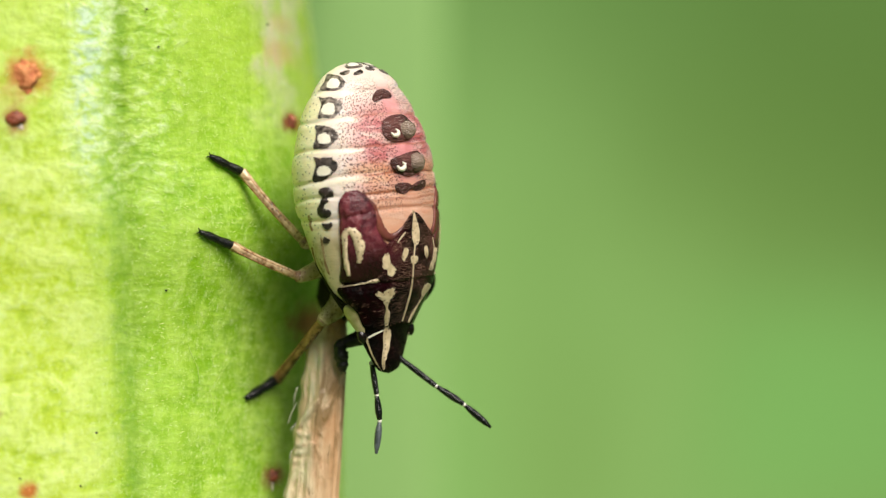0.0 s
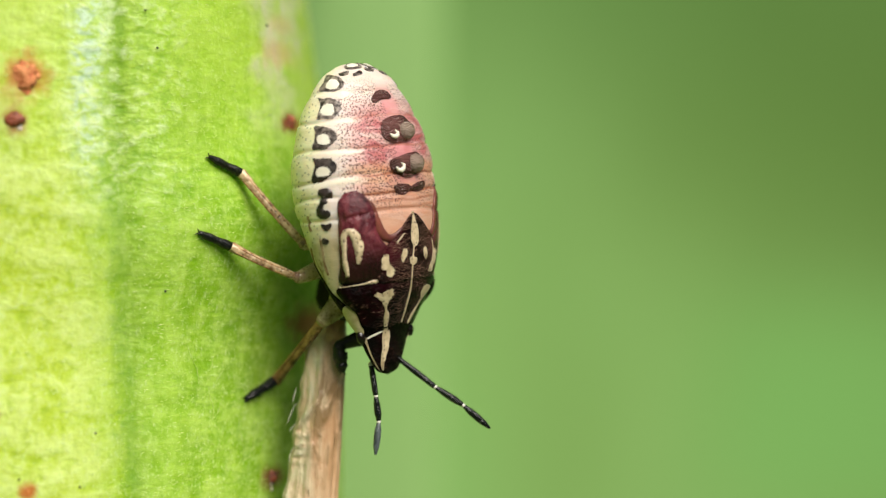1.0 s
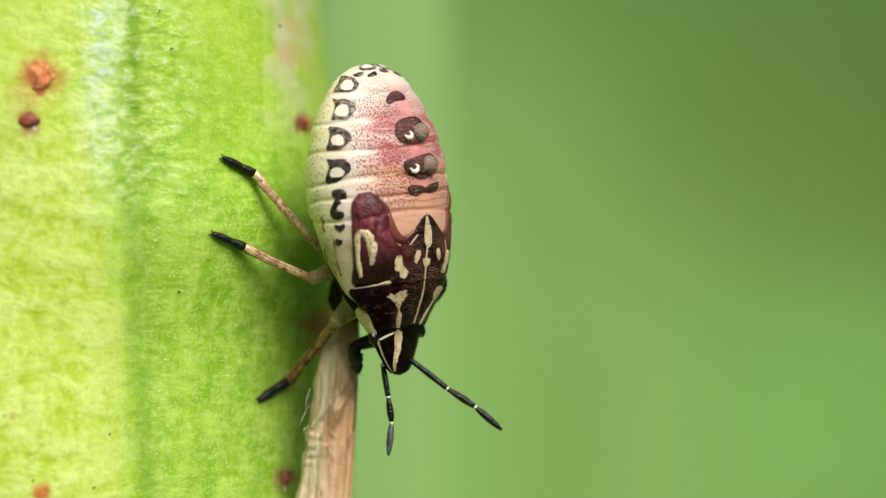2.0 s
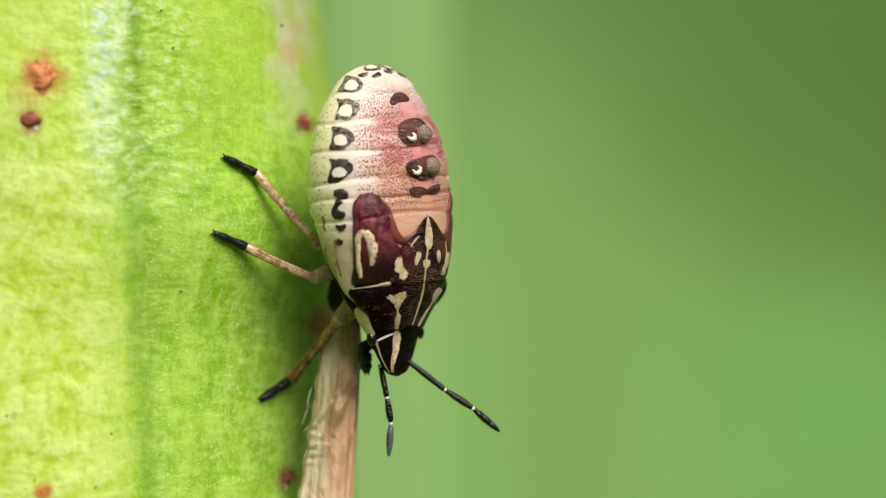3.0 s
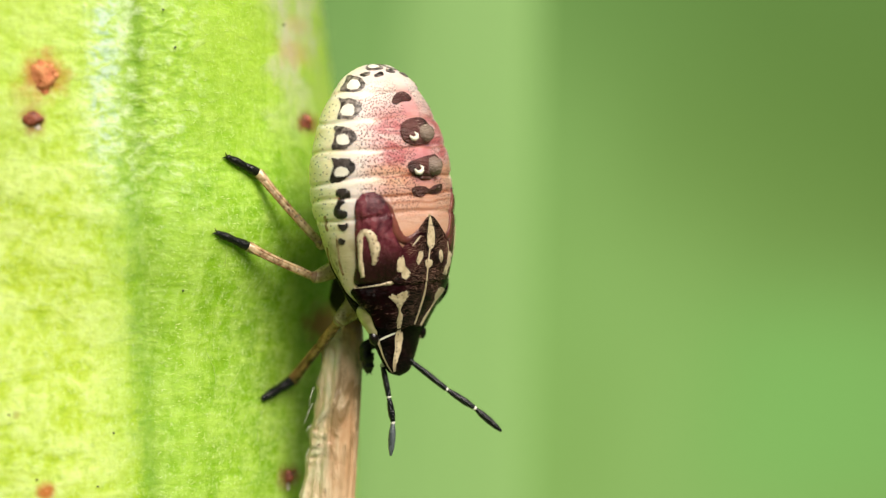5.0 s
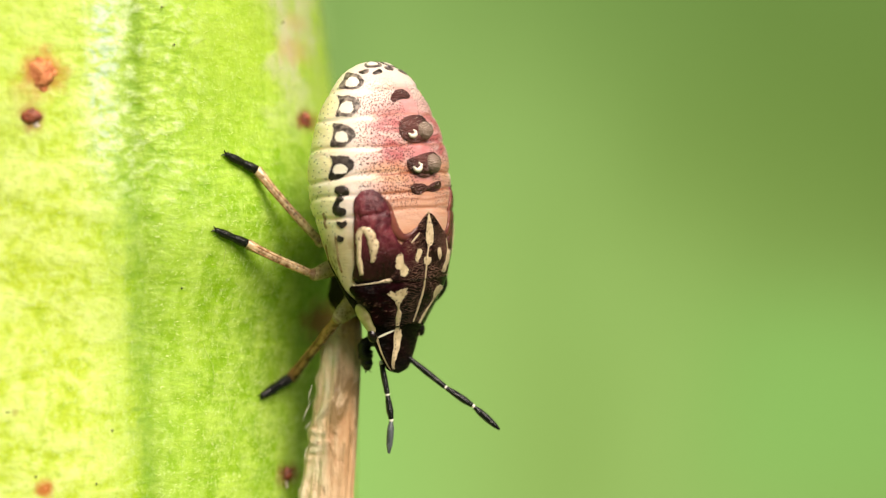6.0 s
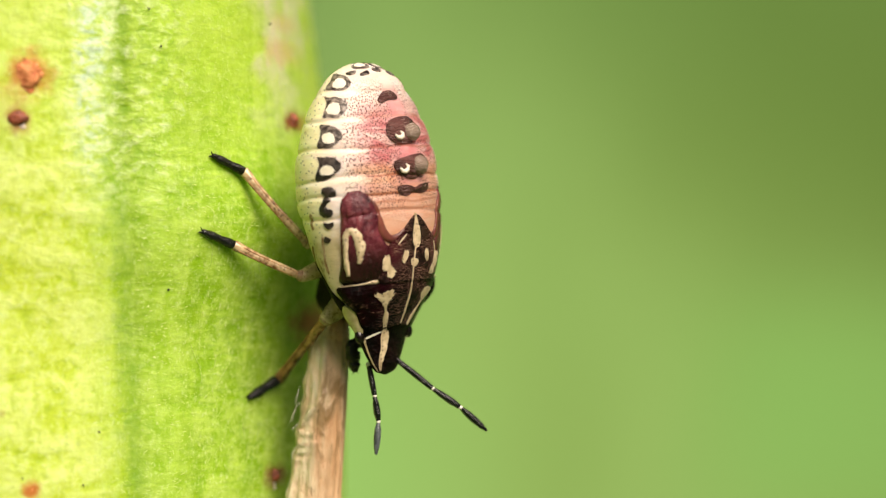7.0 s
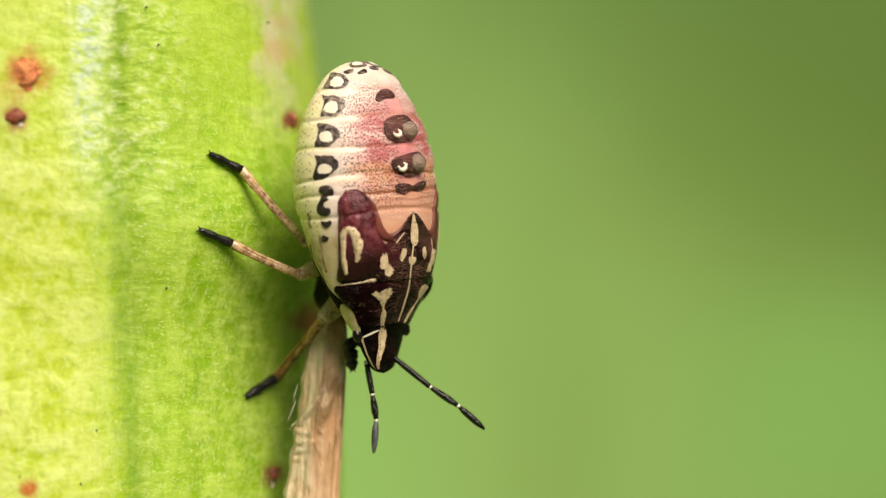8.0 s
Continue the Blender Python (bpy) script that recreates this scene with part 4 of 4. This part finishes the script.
def build_bug():
    bug = new("shield_bug")
    bug.empty_display_size = 0.002
    bug.matrix_world = Matrix.Translation(BUG_AT * MM) @ BUG_TURN.to_4x4()
    tagged(bug, "cream and rose shield bug nymph clinging head down to a stem", "insect")
    belly = part("abdomen", body_loft(0.0005, 0.862, 170), SKIN, bug, "cream and rose speckled abdomen")
    place = belly.data.attributes.new("skin_place", "FLOAT_VECTOR", "POINT")
    flat = []
    for v in belly.data.vertices:
        x, y, z = v.co / MM
        flat += [2.0 * math.atan2(-x, z), y, 0.0]
    place.data.foreach_set("vector", flat)
    head = part("head", body_loft(0.835, 0.9995, 48, 0.012), BLACK, bug, "dark brown pointed head")

    # pads and plates of the thorax
    wing = [(0.455, 28), (0.432, 31), (0.418, 36), (0.415, 43), (0.426, 49), (0.448, 53), (0.475, 56), (0.508, 57), (0.54, 56), (0.576, 60), (0.6, 64), (0.63, 62), (0.66, 58), (0.697, 58), (0.70, 40), (0.695, 15), (0.634, 20), (0.567, 23), (0.5, 26)]
    shield = mirrored([(0.502, 90), (0.527, 82), (0.552, 76), (0.582, 67), (0.604, 61), (0.642, 56), (0.70, 54), (0.705, 72), (0.705, 90)])
    collar = mirrored([(0.693, 90), (0.695, 66), (0.697, 44), (0.698, 26), (0.71, 9), (0.743, 12), (0.793, 22), (0.841, 24), (0.85, 49), (0.845, 76), (0.842, 90)])
    puff, low_puff = swell(wing, 0.17), swell(wing, 0.03)
    pads = []
    for flip in (False, True):
        pads.append(part("wing_pad", plate(wing, 0.03, 0.0, 64, 16, flip, crisp=False, over=low_puff if flip else puff), MAROON, bug, "glossy maroon wing pad"))
    for flip in (False, True):
        part("wing_fold", stripe([(0.435, 50), (0.47, 55), (0.51, 57), (0.55, 60), (0.573, 66), (0.566, 73), (0.545, 80), (0.515, 88)], (0.03, 0.1, 0.13, 0.14, 0.13, 0.1, 0.07, 0.03), 0.05, flip, 0.15), FOLD, bug, "reddish brown fold beside the wing pad")
    scut = part("scutellum", plate(shield, 0.09, 0.0, 80, 14, crisp=False), BROWN, bug, "wrinkled dark brown triangular shield")
    pron = part("pronotum", plate(collar, 0.07, 0.0, 96, 16, crisp=False), COLLAR, bug, "pitted black and maroon collar plate")

    for flip in (False, True):
        part("thorax_side", plate([(0.625, -27), (0.69, -10), (0.735, 4), (0.79, 16), (0.80, 0), (0.76, -30), (0.68, -50), (0.63, -45)], 0.02, 0.0, 48, 8, flip, crisp=False), BLACK, bug, "dark side of the thorax")
        part("thorax_flap", plate([(0.765, 8), (0.78, 20), (0.80, 26), (0.845, 24), (0.862, 16), (0.85, -2), (0.81, -10)], 0.04, 0.03, 48, 8, flip, crisp=False), FLAP, bug, "pale yellowish flap below the collar")

    for flip in (False, True):
        for line in ([(0.55, 6), (0.585, 5), (0.63, 3), (0.66, 4), (0.66, 1), (0.63, 0), (0.585, 2), (0.552, 3)],
                     [(0.575, -14), (0.61, -19), (0.655, -21), (0.69, -17), (0.69, -22), (0.655, -27), (0.61, -25), (0.572, -19)],
                     [(0.475, -3), (0.505, -5), (0.52, -4), (0.521, -8), (0.5, -9), (0.476, -7)]):
            part("seam", plate(line, 0.004, 0.0, 40, 3, flip, 0.12), KNEE, bug, "brown seam on the flank")

    # black lump below the thorax that stands in for the deep shade there
    part("sternum_shade", blob(in_bug((-2.95, 1.9, -1.35)) * MM, (0.85 * MM, 0.85 * MM, 0.95 * MM), 5.0, 0.12, 14, 22), UNDER_SHADE, bug, "underside of the thorax, blackened and swollen to stand in for shade")

    # cream marks on them
    for flip, pad in zip((False, True), pads):
        part("mark", stripe([(0.672, 25.5), (0.63, 26), (0.58, 28), (0.545, 30), (0.536, 34), (0.552, 38), (0.585, 39), (0.615, 38), (0.636, 36.5)], (0.05, 0.09, 0.1, 0.11, 0.12, 0.14, 0.15, 0.11, 0.05), 0.045, flip, 0.3, low_puff if flip else puff), CREAM, pad, "hooked cream streak")
        part("mark", plate([(0.624, 58), (0.622, 63), (0.646, 64), (0.671, 69), (0.688, 67), (0.687, 62), (0.668, 61), (0.66, 57)], 0.098, 0, 64, 4, flip, 0.25), CREAM, scut, "cream fleck")
        part("mark", plate([(0.611, 77), (0.615, 81), (0.633, 80), (0.647, 77), (0.637, 75)], 0.098, 0, 48, 4, flip, 0.35), CREAM, scut, "")
        part("mark", stripe([(0.585, 69), (0.62, 65), (0.65, 66)] if flip else [(0.56, 79), (0.575, 75), (0.59, 71)], (0.01, 0.03, 0.01), 0.1, flip, 0.4), CREAM, scut, "")
        part("mark", stripe([(0.704, 14), (0.703, 28), (0.701, 42), (0.698, 52), (0.698, 62)], (0.02, 0.015, 0.03, 0.07, 0.01), 0.075, flip, 0.5), CREAM, pron, "pale hind edge")
        part("mark", plate([(0.738, 49), (0.733, 57), (0.729, 67), (0.74, 70), (0.754, 69), (0.762, 66), (0.775, 64.5), (0.776, 60), (0.764, 58), (0.752, 54)], 0.078, 0, 72, 4, flip, 0.3), CREAM, pron, "cream patch")
        part("mark", stripe([(0.762, 62), (0.775, 62.5), (0.79, 63.5), (0.805, 65), (0.822, 65.5), (0.843, 66)], (0.07, 0.05, 0.035, 0.1, 0.1, 0.07), 0.082, flip, 0.5), CREAM, pron, "dull cream stripe")
        if flip:
            part("mark", stripe([(0.752, 14), (0.79, 23), (0.84, 25)], (0.015, 0.045, 0.02), 0.077, flip, 0.3), CREAM, pron, "pale side edge")
        part("shoulder", plate([(0.706, 15), (0.709, 24), (0.713, 34), (0.733, 40), (0.757, 38), (0.775, 31), (0.782, 24), (0.768, 18), (0.738, 12)], 0.075, 0.1, 56, 10, flip, crisp=False), COLLAR, pron, "swollen maroon shoulder")
        part("mark", plate([(0.875, 22), (0.905, 19), (0.95, 16), (0.982, 20), (0.982, 16), (0.95, 10), (0.9, 12), (0.87, 16)], 0.02, 0, 48, 4, flip, 0.18), CREAM, head, "pale edge line")
        part("eye", blob(hide(0.868, 168 if flip else 8, 0.02) * MM, (0.16 * MM, 0.22 * MM, 0.14 * MM), 1.0, 0.02), EYE, head, "small dark glossy eye")
    part("mark", plate([(0.504, 88.5), (0.527, 90.5), (0.563, 93), (0.598, 92), (0.602, 87), (0.578, 85), (0.538, 86)], 0.098, 0, 64, 4, ragged=0.14), CREAM, scut, "cream streak at the tip")
    part("mark", plate([(0.637, 84), (0.638, 90), (0.65, 92), (0.66, 89), (0.656, 85)], 0.098, 0, 48, 4, ragged=0.35), CREAM, scut, "")
    part("mark", stripe([(0.6, 88), (0.63, 87.2), (0.66, 87.2), (0.69, 88), (0.704, 88.8)], (0.035, 0.03, 0.035, 0.03, 0.03), 0.1, False, 0.4), CREAM, scut, "thin middle line")
    part("mark", stripe([(0.704, 88.8), (0.734, 90), (0.774, 92), (0.812, 94.3), (0.836, 95.5)], (0.035, 0.045, 0.05, 0.045, 0.03), 0.08, False, 0.4), CREAM, pron, "thin middle line")
    part("mark", plate([(0.843, 67), (0.85, 72), (0.874, 78), (0.922, 72), (0.978, 46), (0.975, 35), (0.921, 56), (0.871, 61)], 0.02, 0, 64, 4, ragged=0.18), CREAM, head, "tapering cream stripe")
    # a thin highlight across the head, laid on as a white mark
    part("mark", plate([(0.873, 26), (0.859, 58), (0.864, 58), (0.878, 27)], 0.02, 0, 32, 3), IVORY, head, "thin white painted highlight")

    # dark plates down the middle of the back
    rear = [(0.13, 71), (0.111, 78), (0.105, 88), (0.117, 95), (0.134, 94), (0.136, 83), (0.145, 72)]
    second = [(0.221, 72), (0.201, 77), (0.193, 87), (0.195, 98), (0.211, 103), (0.232, 105), (0.255, 102), (0.271, 94), (0.276, 83), (0.268, 74), (0.247, 71)]
    third = [(0.348, 73), (0.33, 75), (0.321, 83), (0.314, 91), (0.312, 101), (0.334, 106), (0.362, 105), (0.384, 96), (0.387, 85), (0.369, 77)]
    fourth = [(0.416, 75), (0.407, 79), (0.41, 87), (0.417, 91), (0.407, 98), (0.404, 106), (0.428, 106), (0.436, 97), (0.432, 90), (0.442, 83), (0.434, 77)]
    for outline, dome in ((rear, 0.03), (second, 0.1), (third, 0.1), (fourth, 0.03)):
        part("back_plate", plate(outline, 0.035, dome, 48, 8, ragged=0.02), PLATE, bug, "shiny dark brown raised plate")
    for u, a, r in ((0.245, 94, 0.3), (0.347, 96, 0.31)):
        part("boss", blob(hide(u, a, 0.06) * MM, (r * MM, r * 0.92 * MM, 0.26 * MM), u * 30, 0.12), BOSS, bug, "rounded glossy boss on a dark plate")
        bend = [hide(u + 0.011 * math.cos(k) + 0.006, 80 + 3.4 * math.sin(k) * (1 if k < 2 else 0.8), 0.13) * MM for k in (-1.4, -0.6, 0.2, 1.0, 1.8, 2.5)]
        part("mark", tube(bend, [q * MM for q in (0.03, 0.055, 0.07, 0.065, 0.05, 0.025)], 10), IVORY, bug, "ivory crescent on a dark plate")

    # rings along both edges of the abdomen
    rings = [
        ([(0.038, 3), (0.059, 7), (0.085, 4), (0.092, 15), (0.096, 29), (0.088, 38), (0.07, 40), (0.052, 32), (0.043, 19)],
         [(0.056, 19), (0.061, 29), (0.076, 34), (0.087, 30), (0.085, 18), (0.073, 14)]),
        ([(0.11, 7), (0.136, 13), (0.174, 11), (0.178, 18), (0.182, 28), (0.169, 34), (0.15, 38), (0.128, 34), (0.115, 23), (0.116, 15)],
         [(0.136, 18), (0.136, 27), (0.153, 30), (0.172, 28), (0.169, 20), (0.156, 14)]),
    ]
    rings += [
        ([(0.201, 8), (0.223, 11), (0.268, 8), (0.273, 14), (0.275, 21), (0.263, 27), (0.247, 33), (0.226, 31), (0.209, 24), (0.202, 16)],
         [(0.232, 13), (0.228, 21), (0.242, 25), (0.259, 25), (0.26, 18), (0.249, 13)]),
        ([(0.299, 9), (0.322, 11), (0.369, 6), (0.376, 12), (0.372, 18), (0.356, 26), (0.34, 31), (0.319, 30), (0.304, 23), (0.303, 15)],
         [(0.331, 14), (0.329, 21), (0.343, 25), (0.357, 23), (0.355, 13), (0.342, 12)]),
    ]
    for flip in (False, True):
        for outer, inner in rings:
            ring = part("edge_spot", plate(outer, 0.014, 0.0, 72, 6, flip, 0.08), RING, bug, "dark ring mark with a cream centre")
            part("centre", plate(inner, 0.02, 0.0, 48, 4, flip, 0.16), IVORY, ring, "cream centre")
        part("edge_spot", stripe([(0.405, 12), (0.41, 17), (0.418, 20), (0.43, 17), (0.445, 13.5), (0.46, 11), (0.472, 12), (0.474, 17), (0.466, 19.5)], (0.08, 0.17, 0.2, 0.13, 0.08, 0.12, 0.17, 0.15, 0.05), 0.014, flip, 0.12), RING, bug, "hooked dark mark")
        for outline in ([(0.504, 9), (0.507, 15), (0.504, 19), (0.516, 19), (0.527, 14), (0.52, 11)], [(0.546, 8), (0.55, 11), (0.557, 14), (0.568, 11), (0.563, 6)],
                        [(0.04, 30), (0.034, 46), (0.044, 46), (0.048, 37)], [(0.046, 54), (0.036, 67), (0.047, 69), (0.053, 56)],
                        [(0.03, 88), (0.026, 96), (0.034, 100), (0.04, 92)]):
            part("edge_spot", plate(outline, 0.02, 0.01, 24, 4, flip, 0.05), RING, bug, "small dark mark")

    # the last segment: two pale lobes ringed in grey
    for flip in (False, True):
        lobe = part("tail_lobe", plate([(0.006, 35), (0.003, 58), (0.01, 82), (0.024, 78), (0.028, 50), (0.02, 36)], 0.012, 0.01, 40, 6, flip, 0.06), RING, bug, "grey ring on the tail")
        part("centre", plate([(0.011, 42), (0.008, 58), (0.013, 72), (0.019, 70), (0.022, 52), (0.017, 42)], 0.026, 0.015, 32, 4, flip, 0.1), IVORY, lobe, "pale centre")

    # legs: hip, knee, ankle, toe
    def foot(x, z, lift):
        """A place on the stem in line with (x, z) of the insect's plane."""
        p = on_stem(x, z)
        for _ in range(4):
            k = 1 + p.y / (REACH / MM)
            p = on_stem(x * k, z * k)
        return p - Vector((0, lift, 0))

    legs = [
        build_leg(bug, "hind_leg", (-3.5, 0.5, 0.35), (-4.05, -0.1, 0.13), foot(-5.86, 2.2, 0.3), foot(-6.78, 2.67, 0.1), (PALE, TAN, JET), 0.165, "tan hind leg with a black foot"),
        build_leg(bug, "middle_leg", (-3.3, 0.5, -0.45), (-4.22, -0.1, -0.84), foot(-6.14, 0.06, 0.3), foot(-7.08, 0.46, 0.1), (PALE, TAN, JET), 0.165, "tan middle leg with a black foot"),
        build_leg(bug, "front_leg", (-2.95, 0.5, -1.55), (-3.5, 0.0, -2.08), foot(-4.83, -3.8, 0.5), foot(-5.72, -4.36, 0.1), (PALE, DUSK, JET), 0.2, "brown front leg with a black foot"),
        build_leg(bug, "front_leg", (-2.2, 0.45, -2.55), (-3.02, 0.45, -2.82), (-3.02, 0.45, -3.15), (-2.97, 0.48, -3.56), (JET, JET, JET), 0.18, "black front leg standing on the dry sheath"),
        build_leg(bug, "middle_leg", (-1.9, 1.6, -0.6), (-2.3, 3.2, -1.0), (-3.5, 4.2, -0.6), (-4.1, 5.2, -0.4), (PALE, TAN, JET), 0.165, "tan middle leg behind the body"),
        build_leg(bug, "hind_leg", (-2.0, 1.6, 0.4), (-2.3, 3.0, 0.6), (-3.4, 4.2, 1.6), (-4.1, 5.2, 2.0), (PALE, TAN, JET), 0.165, "tan hind leg behind the body"),
    ]
    feelers = [
        build_antenna(bug, [(-1.27, 0.1, -3.23), (-0.24, 0.1, -4.03), (0.58, 0.15, -4.57), (1.36, 0.2, -5.24)], "black jointed antenna swung outward", JET, JET),
        # the white socket colour here stands in for a glint at its base
        build_antenna(bug, [(-2.1, -0.05, -3.37), (-1.96, -0.1, -4.27), (-1.87, -0.1, -5.02), (-1.97, -0.15, -5.97)], "black jointed antenna hanging down", JOINT, TIP_SHEEN),
    ]
    return bug, legs, feelers


build_setting()
BLADE = build_blade()
STEM_OB = build_stem()
build_sheath()
BUG, LEGS, FEELERS = build_bug()
build_stem_hairs(STEM_OB)


def motions():
    """The insect shifts its body once, its feet stay put; the far front foot steps and the feelers drift."""
    # the blade swings out from behind the stem and back
    sway = ((0.0, 0.1), (1.7, 0.0), (2.8, -0.2), (3.2, 0.2), (3.6, 0.9), (4.0, 2.9), (4.2, 3.8), (4.5, 5.6), (4.7, 5.8), (5.2, 1.0), (5.8, -4.6), (6.6, -6.2), (8.0, -6.0))
    walk(BLADE, [(t, pose((-11.2 + 0.4 * d) * MM, 110 * MM, -0.45, 0, 0.2 * d, 0)) for t, d in sway])
    home = BUG.matrix_basis.copy()
    pivot = Vector((-2.2, 0.0, 1.5)) * MM

    def body(turn, down):
        return Matrix.Translation(pivot - Vector((0, 0, down * MM))) @ pose(0, 0, 0, 0, turn, 0) @ Matrix.Translation(-pivot) @ home

    rows = [(t, body(a, d)) for t, a, d in ((0.0, 0.0, 0.0), (1.7, 0.1, 0.0), (2.2, 1.0, 0.02), (2.8, 1.84, 0.045), (4.7, 1.84, 0.045), (5.8, 1.84, 0.045), (8.0, 1.84, 0.04))]
    walk(BUG, rows)
    for k, leg in enumerate(LEGS):
        rest = home @ leg.matrix_basis
        step = {t: Matrix() for t, _ in rows}
        if k == 3:
            for t, _ in rows:
                f = 0.0 if t < 1.8 else 0.5 if t < 2.5 else 1.0
                step[t] = Matrix.Translation(Vector((0.28, 0.0, -0.02)) * f * MM)
        walk(leg, [(t, m.inverted() @ step[t] @ rest) for t, m in rows])
    swing = [
        [(0.0, 0.0), (1.7, 0.0), (2.8, -1.6), (4.7, -1.5), (5.8, -0.9), (8.0, -0.9)],
        [(0.0, 0.0), (1.7, -0.5), (2.8, -4.3), (4.7, -4.3), (5.8, -3.8), (8.0, -3.7)],
    ]
    for feeler, rows_ in zip(FEELERS, swing):
        at = feeler.matrix_basis.copy()
        axis = BUG_TURN.transposed() @ Vector((0, 1, 0))
        walk(feeler, [(t, at @ Matrix.Rotation(radians(a), 4, axis)) for t, a in rows_])


motions()
